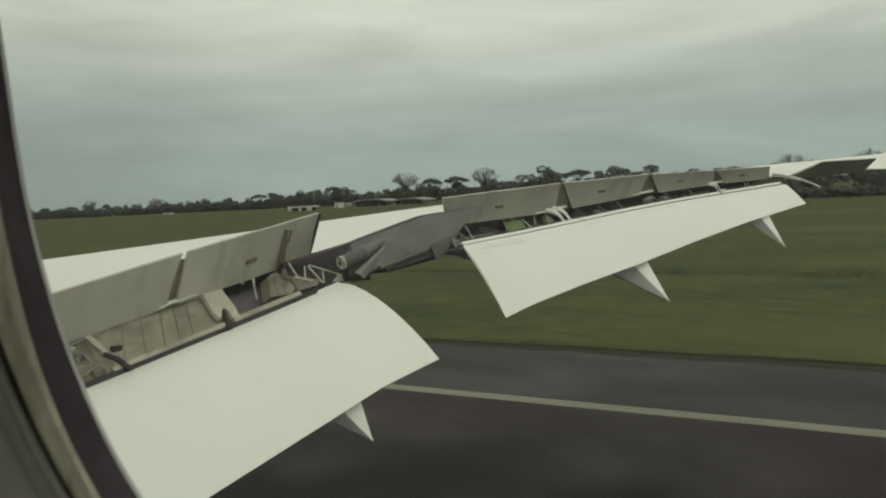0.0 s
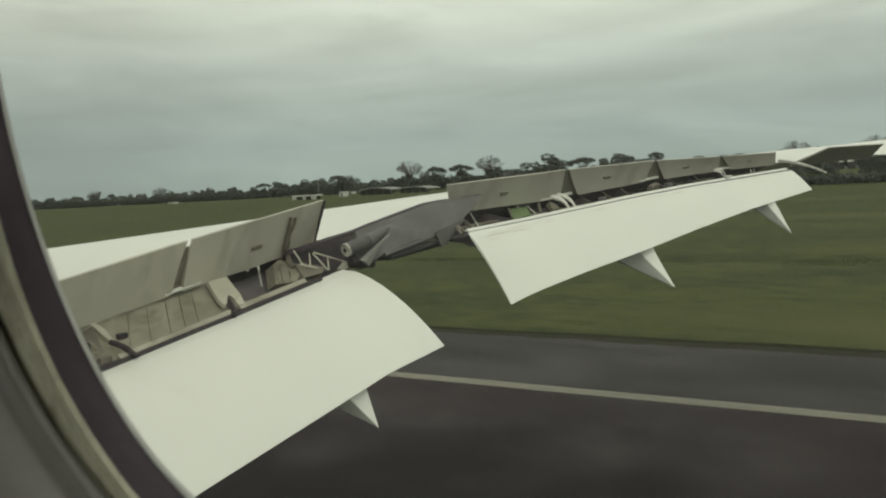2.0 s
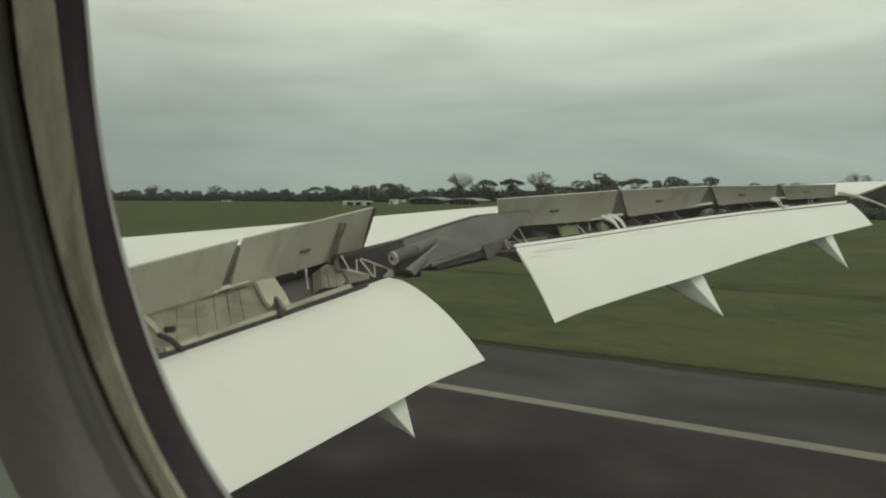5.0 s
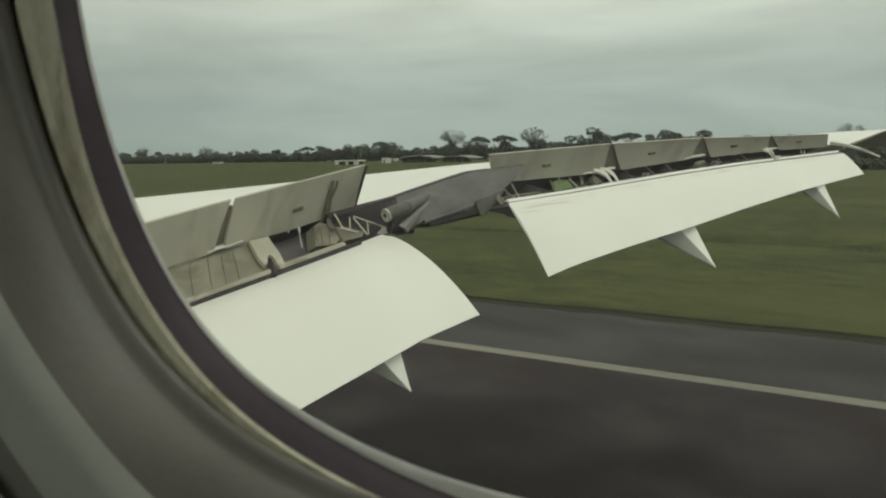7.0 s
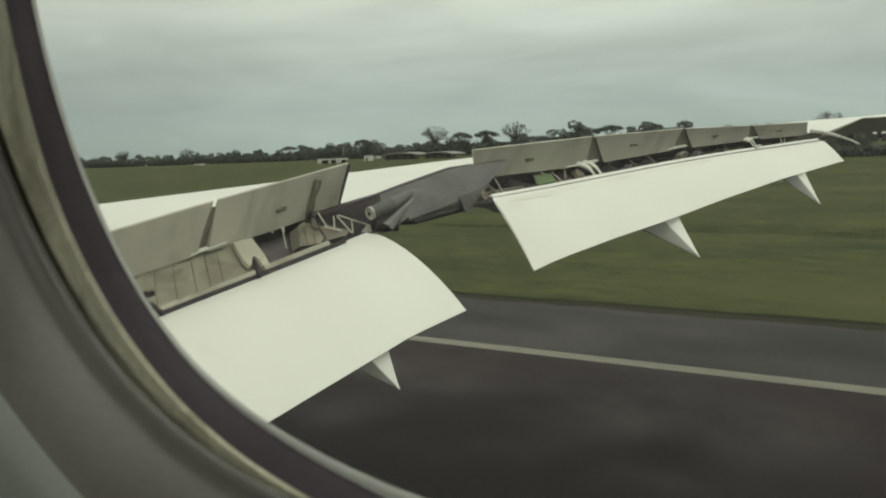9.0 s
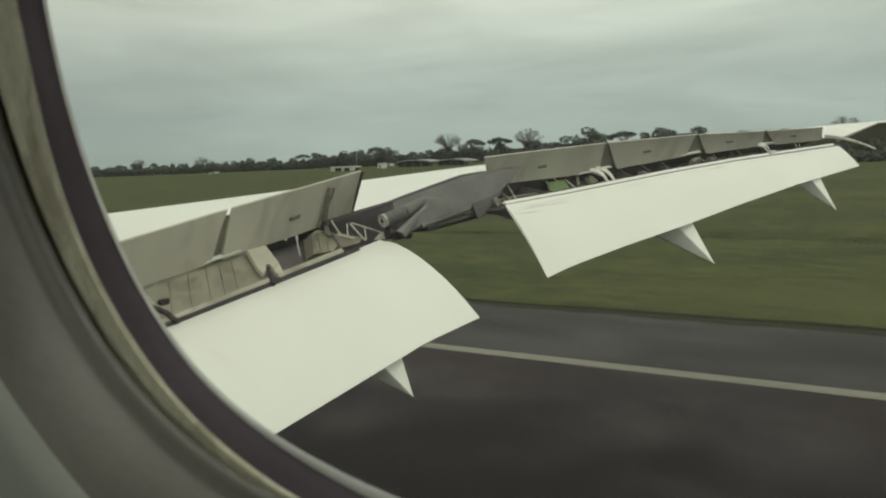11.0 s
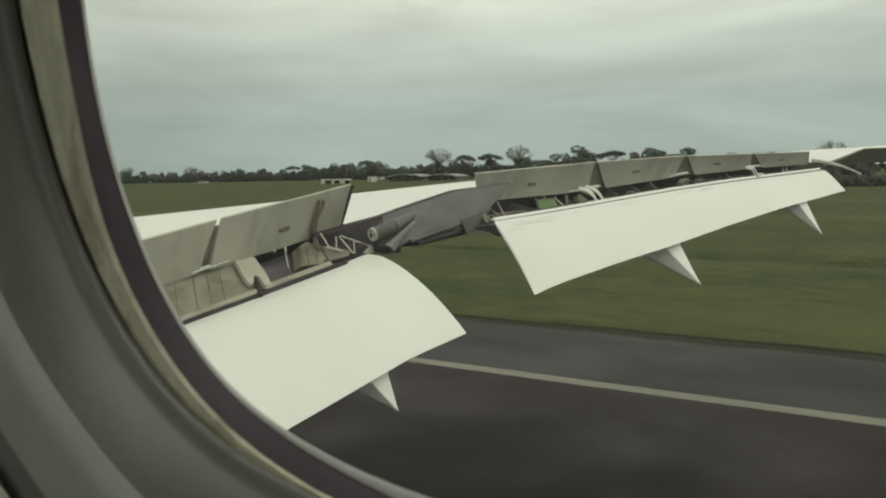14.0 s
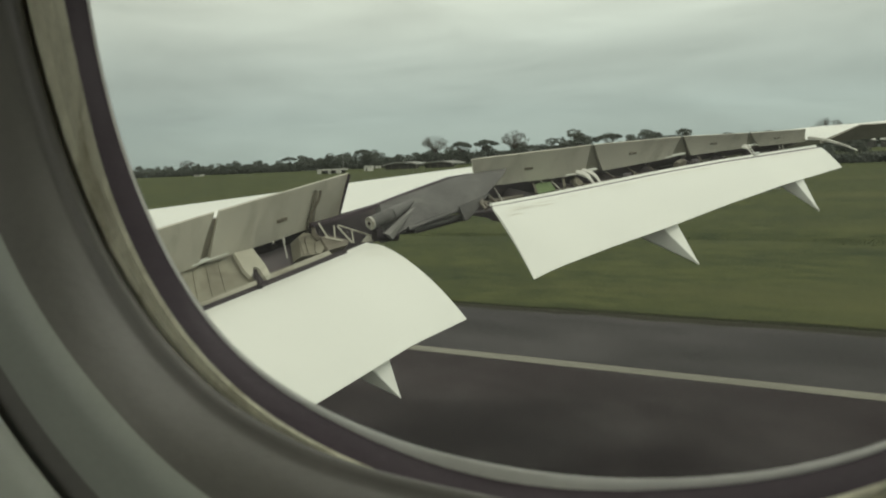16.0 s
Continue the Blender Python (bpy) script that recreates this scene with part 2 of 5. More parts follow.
M_ASPHALT = material("worn_runway_asphalt", (0.0335, 0.0265, 0.0280), (0.076, 0.0648, 0.0658), 0.75, scale=0.30, stretch=(1, 0.42, 1), fine=5,
                     fine_amt=0.22, spec=0.09, bump=0.15, spots=(0.025, 0.0165, 0.0185), spot_scale=0.17, spot_range=(0.46, 0.62), rough_var=0.14, crange=(0.36, 0.64))
add_rubber(M_ASPHALT, (0.0120, 0.0062, 0.0076), 18.8, 13.4, 0.95)
M_SHOULDER = material("grey_shoulder_asphalt", (0.035, 0.0315, 0.0325), (0.084, 0.078, 0.078), 0.85, scale=0.36, stretch=(1, 0.42, 1), fine=6,
                      fine_amt=0.2, spec=0.15, bump=0.15, spots=(0.034, 0.031, 0.031), spot_scale=0.22, spot_range=(0.48, 0.68), rough_var=0.14)
M_LINE = material("worn_white_runway_paint", (0.17, 0.162, 0.13), (0.275, 0.265, 0.215), 0.8, scale=1.2, stretch=(1, 0.15, 1), fine=9, fine_amt=0.35,
                  spec=0.2, bump=0.1, spots=(0.115, 0.108, 0.09), spot_scale=1.0, spot_range=(0.55, 0.78))
M_GRASS = material("rough_green_grass", (0.0265, 0.0375, 0.0115), (0.083, 0.092, 0.030), 0.9, scale=0.13, stretch=(1, 0.42, 1), fine=1.1,
                   fine_amt=0.55, spec=0.1, bump=0.6, spots=(0.084, 0.088, 0.031), spot_scale=0.05, spot_range=(0.54, 0.72), rough_var=0.05, crange=(0.37, 0.63))
M_SOIL = material("dark_soil_edge", (0.026, 0.025, 0.016), (0.044, 0.042, 0.026), 0.95, scale=1.5, stretch=(1, 0.4, 1), fine=12, spec=0.1, bump=0.4)
M_BLADE = leaf_material("grass_blades", (0.042, 0.052, 0.019), (0.066, 0.077, 0.029))
M_SCRUB = leaf_material("dull_scrub_leaves", (0.044, 0.056, 0.021), (0.070, 0.083, 0.033))
# leaf tones lifted and greyed: the haze of distance is in the colour
M_LEAF = leaf_material("hazy_tree_leaves", (0.118, 0.130, 0.110), (0.138, 0.150, 0.125))
M_BARK = material("grey_bark", (0.07, 0.062, 0.05), (0.12, 0.108, 0.09), 0.9, scale=1.0, fine=9, bump=0.4)
M_TWIG = leaf_material("bare_grey_twigs", (0.13, 0.125, 0.115), (0.19, 0.185, 0.17))
M_PLASTER = material("weathered_white_plaster", (0.50, 0.49, 0.44), (0.62, 0.61, 0.56), 0.85, scale=0.3, fine=3, bump=0.1, spots=(0.36, 0.35, 0.31), spot_scale=0.5)
M_ROOF = material("pale_sheet_roof", (0.20, 0.20, 0.185), (0.29, 0.29, 0.265), 0.7, 0.0, scale=0.4, fine=4)
# dark walls; the shade inside open buildings is also put in with this colour
M_SHADE = material("dark_wall_and_shade", (0.045, 0.043, 0.04), (0.075, 0.07, 0.065), 0.8, scale=0.5, fine=4)


def glass(name, tint):
    m = bpy.data.materials.new(name)
    m.use_nodes = True
    b = m.node_tree.nodes["Principled BSDF"]
    b.inputs["Base Color"].default_value = (*tint, 1)
    b.inputs["Transmission Weight"].default_value = 1.0
    b.inputs["Roughness"].default_value = 0.0
    b.inputs["IOR"].default_value = 1.03
    # an added haze, lit by the daylight outside, that lifts the dark tones
    n, l = m.node_tree.nodes, m.node_tree.links
    haze = n.new("ShaderNodeBsdfTranslucent")
    haze.inputs["Color"].default_value = (0.9, 0.92, 0.88, 1)
    mix = n.new("ShaderNodeMixShader")
    mix.inputs["Fac"].default_value = 0.0105
    l.new(b.outputs[0], mix.inputs[1])
    l.new(haze.outputs[0], mix.inputs[2])
    l.new(mix.outputs[0], n["Material Output"].inputs["Surface"])
    return m


M_GLASS = glass("green_tinted_pane", (0.975, 0.99, 0.93))


# ---------------------------------------------------------------- mesh helpers
def finish(name, bm, mat, smooth=False):
    bmesh.ops.recalc_face_normals(bm, faces=bm.faces)
    me = bpy.data.meshes.new(name)
    bm.to_mesh(me)
    bm.free()
    me.materials.append(mat)
    if smooth:
        me.polygons.foreach_set("use_smooth", [True] * len(me.polygons))
        me.set_sharp_from_angle(angle=radians(38))
    return me


def part(name, bm, mat, parent, label="", smooth=False):
    ob = new(name, finish(name, bm, mat, smooth))
    ob.parent = parent
    return tagged(ob, label)


def thing(name, bm, mat, label, category, group="", kind="", smooth=False):
    return tagged(new(name, finish(name, bm, mat, smooth)), label, category, group, kind)


def root(name, label, category, group="", kind=""):
    return tagged(new(name), label, category, group, kind)


def box(bm, lo, hi, bevel=0.0):
    r = bmesh.ops.create_cube(bm, size=1.0)
    lo, hi = Vector(lo), Vector(hi)
    for v in r["verts"]:
        v.co = Vector(((v.co.x + 0.5) * (hi.x - lo.x) + lo.x, (v.co.y + 0.5) * (hi.y - lo.y) + lo.y, (v.co.z + 0.5) * (hi.z - lo.z) + lo.z))
    if bevel:
        es = list({e for v in r["verts"] for e in v.link_edges})
        bmesh.ops.bevel(bm, geom=es, offset=bevel, segments=2, affect="EDGES", profile=0.5)
    return bm


def rod(bm, a, b, r0, r1=None, seg=8):
    a, b = Vector(a), Vector(b)
    r1 = r0 if r1 is None else r1
    d = b - a
    q = d.to_track_quat("Z", "Y").to_matrix().to_4x4()
    bmesh.ops.create_cone(bm, cap_ends=True, segments=seg, radius1=r0, radius2=r1, depth=d.length,
                          matrix=Matrix.Translation((a + b) / 2) @ q)
    return bm


def grid_shell(bm, rows, closed=False, caps=True):
    """Faces between rows of points; closed rows make a tube."""
    vs = [[bm.verts.new(p) for p in row] for row in rows]
    n = len(rows[0])
    for i in range(len(rows) - 1):
        for j in range(n if closed else n - 1):
            k = (j + 1) % n
            bm.faces.new((vs[i][j], vs[i][k], vs[i + 1][k], vs[i + 1][j]))
    if caps and closed:
        bm.faces.new(vs[0])
        bm.faces.new(list(reversed(vs[-1])))
    return vs


def lerp(a, b, t):
    return a + (b - a) * t


def along(keys, x):
    """Straight interpolation in a short table of (x, value...)."""
    if x <= keys[0][0]:
        k0, k1 = keys[0], keys[1]
    elif x >= keys[-1][0]:
        k0, k1 = keys[-2], keys[-1]
    else:
        i = max(i for i in range(len(keys) - 1) if keys[i][0] <= x)
        k0, k1 = keys[i], keys[i + 1]
    t = (x - k0[0]) / (k1[0] - k0[0])
    return [lerp(p, q, t) for p, q in zip(k0[1:], k1[1:])]


def panel(bm, a0, a1, b0, b1, thick, nu=12, nv=5, bulge=0.0, wave=0.0):
    """A sheet with thickness between the edge a0-a1 and the edge b0-b1; bulge along its normal."""
    a0, a1, b0, b1 = (Vector(p) for p in (a0, a1, b0, b1))
    nrm = (a1 - a0).cross(b0 - a0).normalized()
    top, bot = [], []
    for i in range(nu + 1):
        u = i / nu
        rt, rb = [], []
        for j in range(nv + 1):
            v = j / nv
            p = lerp(lerp(a0, a1, u), lerp(b0, b1, u), v)
            p = p + nrm * (bulge * 4 * v * (1 - v) + wave * noise.noise(p * 2.3))
            th = thick * (1 - 0.55 * v)
            rt.append(p + nrm * th / 2)
            rb.append(p - nrm * th / 2)
        top.append(rt)
        bot.append(rb)
    rows = [t + list(reversed(b)) for t, b in zip(top, bot)]
    grid_shell(bm, rows, closed=True)
    return bm


# ---------------------------------------------------------------- ground, runway
def land_height(x):
    t = min(1.0, max(0.0, (x - 95.0) / 520.0))
    return 5.0 * t * t * (3 - 2 * t) * 0.9 + 0.5 * t


def build_ground():
    xs = [29.1, 29.9, 31, 35, 42, 50, 55.5, 57, 58.5, 64, 76, 92, 110, 150, 200, 260, 320, 380, 440, 500, 560, 620, 720, 1000, 2000, 4500]
    ys = [-4500, -1500, -500, -200, -100] + [-60 + 1.5 * i for i in range(90)] + [80, 100, 140, 200, 300, 450, 700, 1000, 1500, 2500, 4500]
    rows = []
    for x in xs:
        row = []
        for y in ys:
            xx = x + (0.22 * noise.noise(Vector((0.7 * y, 3.1, 0))) + 0.16 * noise.noise(Vector((2.3 * y, 9.1, 0))) if x < 29.2 else 0)
            z = 0.05 + land_height(x) + (0.10 * noise.noise(Vector((x * 0.2, y * 0.06, 1.7))) if 30 < x < 500 else 0)
            if 56 < x < 58:
                z -= 0.15
            row.append((xx, y, z))
        rows.append(row)
    bm = bmesh.new()
    grid_shell(bm, rows)
    g = thing("ground", bm, M_GRASS, "wide field of rough green grass beside the runway", "grass field", kind="structure", smooth=True)
    bm = bmesh.new()
    yse = [-4500, -1200, -400, -120] + [-60 + 0.75 * i for i in range(180)] + [120, 400, 1200, 4500]
    near = [(28.15 + 0.30 * noise.noise(Vector((0.45 * y, 6.3, 0))) + 0.14 * noise.noise(Vector((1.9 * y, 2.7, 0))), y) for y in yse]
    grid_shell(bm, [[(x, y, 0.004) for x, y in near], [(x + 0.35, y, 0.02) for x, y in near], [(29.9, y, 0.03) for x, y in near]])
    thing("ground_soil_edge", bm, M_SOIL, "dark bare soil along the edge of the asphalt", "soil", kind="structure")
    bm = bmesh.new()
    box(bm, (-4500, -4500, -0.4), (-70.0, 4500, 0.0))
    thing("ground_far_side", bm, M_GRASS, "grass field on the far side of the runway", "grass field", kind="structure")
    bm = bmesh.new()
    box(bm, (-70, -4500, -0.4), (20.9, 4500, 0.0))
    thing("runway", bm, M_ASPHALT, "dark worn runway asphalt with rubber stains", "runway", kind="structure")
    bm = bmesh.new()
    box(bm, (21.5, -4500, -0.4), (30.2, 4500, 0.0))
    thing("runway_shoulder", bm, M_SHOULDER, "grey weathered asphalt shoulder beside the runway", "pavement", kind="structure")
    bm = bmesh.new()
    ysl = [-4500, -400] + [-60 + 2.0 * i for i in range(90)] + [400, 4500]
    rows = []
    for sgn, x in ((0, 20.9), (1, 21.5)):
        rows.append([(x + 0.02 * noise.noise(Vector((y * 0.8, sgn * 5.0, 0))), y, 0.004) for y in ysl])
    grid_shell(bm, rows)
    grid_shell(bm, [[(p[0], p[1], -0.4) for p in r] for r in rows])
    thing("runway_edge_line", bm, M_LINE, "worn white painted line along the runway edge", "painted line", kind="structure")


build_ground()


# ---------------------------------------------------------------- fuselage, cabin, window
WIN_Y, WIN_Z, WIN_A, WIN_B, WIN_N = 0.0789, 0.0949, 0.1355, 0.1698, 2.46


def table(*mm):
    """Offsets from the basic opening, in millimetres, every 15 degrees from its side (0) to its sill (90)."""
    return [v / 1000 for v in mm]


W_INNER = table(-6.0, -8.3, -8.4, -8.6, -8.0, -9.0, -7.2)
W_SEAL = table(-1.2, -5.8, -6.9, -5.5, -5.3, -5.6, -4.5)
W_TAN = table(9.2, 7.9, 6.2, 2.8, 0.8, -3.0, -6.3)
W_RIDGE = table(10.0, 8.0, 4.0, 0.4, -3.0, -6.7, -8.4)
W_BEZEL = table(23.0, 20.0, 15.0, 9.0, 3.4, 2.8, 3.0)
W_GROOVE = table(35.0, 33.0, 28.0, 22.5, 17.2, 16.0, 16.0)


def mix(a, b, w, more=0.0):
    """Between two offset tables, and some millimetres further out."""
    return [lerp(p, q, w) + more / 1000 for p, q in zip(a, b)]


def out(a, more):
    return [p + more / 1000 for p in a]


def table_at(tab, th):
    """Smooth reading of an offset table at an angle round the opening."""
    u = abs(math.degrees(math.atan2(math.sin(th), abs(math.cos(th))))) / 15
    i = min(5, int(u))
    f = u - i
    p = [tab[abs(k) if k <= 6 else 12 - k] for k in (i - 1, i, i + 1, i + 2)]
    return p[1] + 0.5 * f * (p[2] - p[0] + f * (2 * p[0] - 5 * p[1] + 4 * p[2] - p[3] + f * (3 * (p[1] - p[2]) + p[3] - p[0])))


def ring_curve(off, x, count=96):
    """A closed curve round the window at depth x: the basic opening widened by an offset or an offset table."""
    pts = []
    for i in range(count):
        th = 2 * math.pi * i / count
        c, s = math.cos(th), math.sin(th)
        k = (abs(c / WIN_A) ** WIN_N + abs(s / WIN_B) ** WIN_N) ** (-1 / WIN_N)
        k += off if isinstance(off, float) else table_at(off, th)
        pts.append((x, WIN_Y + k * c, EYE + WIN_Z + k * s))
    return pts


def ring(name, prof, mat, parent, label=""):
    """A ring round the window with the closed profile prof of (offset table, x)."""
    bm = bmesh.new()
    rows = [ring_curve(o, x, 256) for o, x in prof + prof[:1]]
    grid_shell(bm, rows, closed=True, caps=False)
    bmesh.ops.remove_doubles(bm, verts=bm.verts, dist=1e-6)
    return part(name, bm, mat, parent, label, smooth=True)


def build_window():
    w = root("window_1", "rounded aircraft cabin window with tinted pane", "window", kind="structure")
    bm = bmesh.new()
    a, b = ring_curve(0.016, 0.1306), ring_curve(0.016, 0.1336)
    grid_shell(bm, [a, b], closed=True)
    pane = part("pane", bm, M_GLASS, w, "clear pane with a faint green tint")
    pane.visible_shadow = False
    rim = [p - q / 1000 for p, q in zip(W_INNER, (0.5, 0.5, 0.6, 0.7, 0.9, 1.7, 3.0))]
    ring("window_rim", [(rim, 0.1303), (out(rim, 0.3), 0.1299), (mix(rim, W_INNER, 0.5, 0.1), 0.1296), (out(W_INNER, 0.1), 0.1296), (out(W_INNER, 0.6), 0.1303)], M_RIM, w, "pale narrow metal rim")
    ring("window_seal", [(W_INNER, 0.1296), (out(W_INNER, 0.5), 0.1286), (mix(W_INNER, W_SEAL, 0.4), 0.1268), (mix(W_INNER, W_SEAL, 0.8), 0.1249), (W_SEAL, 0.1240), (out(W_SEAL, 1.5), 0.1304), (out(W_INNER, 0.2), 0.1304)],
         M_RUBBER, w, "black rubber seal")
    tan_out = out(W_TAN, 6.0)
    ring("window_gasket", [(out(W_SEAL, -0.1), 0.1242), (mix(W_SEAL, W_TAN, 0.12), 0.1231), (mix(W_SEAL, W_TAN, 0.28), 0.1230), (mix(W_SEAL, W_TAN, 0.36), 0.1238), (mix(W_SEAL, W_TAN, 0.44), 0.1228), (mix(W_SEAL, W_TAN, 0.62), 0.1226),
                           (mix(W_SEAL, W_TAN, 0.70), 0.1233), (mix(W_SEAL, W_TAN, 0.78), 0.1223), (mix(W_SEAL, W_TAN, 0.92), 0.1220), (W_TAN, 0.1221),
                           (tan_out, 0.1219), (tan_out, 0.1304), (out(W_SEAL, 1.7), 0.1304)], M_TAN, w, "dusty tan gasket strip")
    b0 = out(W_RIDGE, 2.4)
    ring("bezel", [(out(W_RIDGE, 0.4), 0.1204), (out(W_RIDGE, -0.2), 0.1190), (W_RIDGE, 0.1178), (out(W_RIDGE, 0.9), 0.1168), (out(W_RIDGE, 2.1), 0.1158), (b0, 0.1146), (mix(b0, W_BEZEL, 0.06), 0.1120),
                   (mix(b0, W_BEZEL, 0.25), 0.1080), (mix(b0, W_BEZEL, 0.6), 0.1036), (mix(b0, W_BEZEL, 0.9), 0.1006), (W_BEZEL, 0.0996), (out(W_BEZEL, 13.0), 0.0986), (out(W_BEZEL, 13.0), 0.1304),
                   (out(W_TAN, 6.4), 0.1304), (out(W_TAN, 6.4), 0.1212)], M_BEZEL, w, "dark grey rounded plastic bezel")
    ring("reveal", [(out(W_BEZEL, -0.2), 0.0998), (out(W_BEZEL, 0.4), 0.0988), (mix(W_BEZEL, W_GROOVE, 0.12), 0.0970), (mix(W_BEZEL, W_GROOVE, 0.3), 0.0955), (mix(W_BEZEL, W_GROOVE, 0.5), 0.0943), (mix(W_BEZEL, W_GROOVE, 0.7), 0.0931),
                    (mix(W_BEZEL, W_GROOVE, 0.88), 0.0920), (out(W_GROOVE, -0.6), 0.0917), (W_GROOVE, 0.0922), (out(W_GROOVE, 0.5), 0.0932),
                    (out(W_GROOVE, 13.0), 0.0932), (out(W_GROOVE, 13.0), 0.1300), (out(W_BEZEL, 13.2), 0.1300), (out(W_BEZEL, 13.2), 0.0988)], M_PANEL, w, "smooth grey plastic window reveal")
    ring("reveal_lip", [(out(W_GROOVE, 2.6), 0.0870), (out(W_GROOVE, 2.2), 0.0845), (out(W_GROOVE, 2.8), 0.0820), (out(W_GROOVE, 4.6), 0.0780), (out(W_GROOVE, 7.4), 0.0740), (out(W_GROOVE, 11.4), 0.0714),
                        (out(W_GROOVE, 18.4), 0.0703), (out(W_GROOVE, 18.4), 0.0870)], M_PANEL, w, "rounded lip of the window reveal")
    ring("groove_backing", [(out(W_GROOVE, -1.4), 0.0930), (out(W_GROOVE, -1.4), 0.0924), (out(W_GROOVE, 13.0), 0.0880), (out(W_GROOVE, 13.0), 0.0928)], M_GROOVE, w, "backing of the reveal's groove, its shade put in as darker grey")
    return w


build_window()


def wall_with_hole(name, x0, x1, off, y0, y1, z0, z1, mat, label, category):
    """A flat wall of thickness x0..x1 with the window's opening in it."""
    n = 96
    bm = bmesh.new()
    rows = []
    for x in (x0, x1):
        inner = ring_curve(off, x, n)
        outer = []
        cy, cz = WIN_Y, EYE + WIN_Z
        for p in inner:
            dy, dz = p[1] - cy, p[2] - cz
            k = min(((y1 - cy) / dy if dy > 1e-9 else 1e9), ((y0 - cy) / dy if dy < -1e-9 else 1e9),
                    ((z1 - cz) / dz if dz > 1e-9 else 1e9), ((z0 - cz) / dz if dz < -1e-9 else 1e9))
            outer.append((x, cy + dy * k, cz + dz * k))
        for ky in (y0, y1):
            for kz in (z0, z1):
                k = min(range(n), key=lambda m: (outer[m][1] - ky) ** 2 + (outer[m][2] - kz) ** 2)
                outer[k] = (x, ky, kz)
        rows.append((inner, outer))
    grid_shell(bm, [rows[0][0], rows[0][1], rows[1][1], rows[1][0], rows[0][0]], closed=True, caps=False)
    bmesh.ops.remove_doubles(bm, verts=bm.verts, dist=1e-6)
    return thing(name, bm, mat, label, category, kind="structure")


def build_cabin():
    wall_with_hole("wall_cabin_side", 0.0702, 0.0925, out(W_GROOVE, 16.5), -3.0, 3.0, 4.80, 7.00, M_PANEL, "grey plastic cabin side wall panel", "wall")
    wall_with_hole("wall_fuselage_skin", 0.1345, 0.150, 0.0400, -3.0, 3.0, 4.80, 7.00, M_WHITE, "white painted fuselage skin round the window", "wall")
    for nm, lo, hi, mt, lb, ct in (
            ("wall_fuselage_fore", (0.06, 3.05, 2.3), (0.15, 18.5, 7.4), M_WHITE, "plain white fuselage side ahead of the window", "wall"),
            ("wall_fuselage_belly", (0.06, -3.05, 2.3), (0.15, 3.05, 4.795), M_WHITE, "plain white fuselage side below the window", "wall"),
            ("floor", (-5.4, -3, 4.70), (0.058, 3, 4.80), M_CARPET, "dark carpeted cabin floor", "floor"),
            ("ceiling", (-5.4, -3, 7.00), (0.150, 3, 7.08), M_CABIN, "plain cabin ceiling", "ceiling"),
            ("wall_cabin_far", (-5.45, -3, 4.70), (-5.4, 3, 7.08), M_CABIN, "plain far cabin wall", "wall"),
            ("wall_cabin_front", (-5.45, 3.0, 4.70), (0.055, 3.05, 7.08), M_CABIN, "plain cabin bulkhead ahead", "wall"),
            ("wall_cabin_back", (-5.45, -3.05, 4.70), (0.150, -3.0, 7.08), M_CABIN, "plain cabin bulkhead behind", "wall")):
        bm = bmesh.new()
        box(bm, lo, hi)
        thing(nm, bm, mt, lb, ct, kind="structure")


build_cabin()


def build_cabin_fill_light():
    """An unseen ceiling light over the seats, added to brighten the window reveal."""
    e = root("ceiling_light", "long white cabin ceiling light, unseen, added as fill", "ceiling light")
    bm = bmesh.new()
    box(bm, (-1.15, -1.9, 6.955), (-0.75, 1.9, 7.0), 0.01)
    part("housing", bm, M_CABIN, e)
    lamp = new("lamp", bpy.data.lights.new("lamp", "AREA"))
    lamp.data.shape, lamp.data.size, lamp.data.size_y, lamp.data.energy, lamp.data.color = "RECTANGLE", 0.34, 3.6, 24.0, (0.97, 1.0, 0.90)
    lamp.parent = e
    lamp.matrix_world = look((-0.95, 0, 6.945), (-0.6, 0, 5.5))


build_cabin_fill_light()


# ---------------------------------------------------------------- the wing
# spanwise tables: outboard distance x, then y ahead and z up
HINGE = [(0.14, 7.87, 3.95), (4.69, 7.20, 4.77), (5.80, 7.03, 4.98), (6.82, 6.88, 5.12), (7.75, 6.74, 5.33), (9.97, 6.07, 5.585),
         (11.60, 5.52, 5.64), (14.19, 4.64, 5.87), (16.45, 3.88, 6.00), (18.58, 3.15, 6.08), (22.05, 1.70, 6.20), (23.33, 1.17, 6.18), (27.2, -0.95, 6.75)]
NOSE = [(0.14, 16.88, 4.55), (7.68, 12.24, 5.27), (10.48, 10.51, 5.52), (12.70, 9.12, 5.73), (13.78, 8.45, 5.83), (18.0, 5.84, 6.10),
        (21.66, 3.57, 6.42), (23.05, 2.71, 6.47), (25.41, 1.25, 6.62), (27.2, -0.70, 6.80)]
FLAP_IN_LE = [(2.2, 6.90, 3.98), (4.53, 6.47, 4.415), (6.11, 6.19, 4.73), (7.47, 5.95, 5.01)]
FLAP_IN_TE = [(2.2, 5.24, 3.18), (4.41, 5.02, 3.64), (6.19, 4.84, 4.00), (6.59, 4.80, 4.085), (7.51, 4.71, 4.19)]
FLAP_OUT_LE = [(8.91, 5.12, 5.30), (10.08, 4.81, 5.38), (12.71, 4.11, 5.59), (14.36, 3.67, 5.70), (18.05, 2.70, 5.89)]
FLAP_OUT_TE = [(8.61, 4.43, 4.49), (9.05, 4.33, 4.575), (10.22, 4.06, 4.72), (11.60, 3.75, 4.86), (13.24, 3.38, 5.06), (15.22, 2.94, 5.27), (17.93, 2.32, 5.50)]
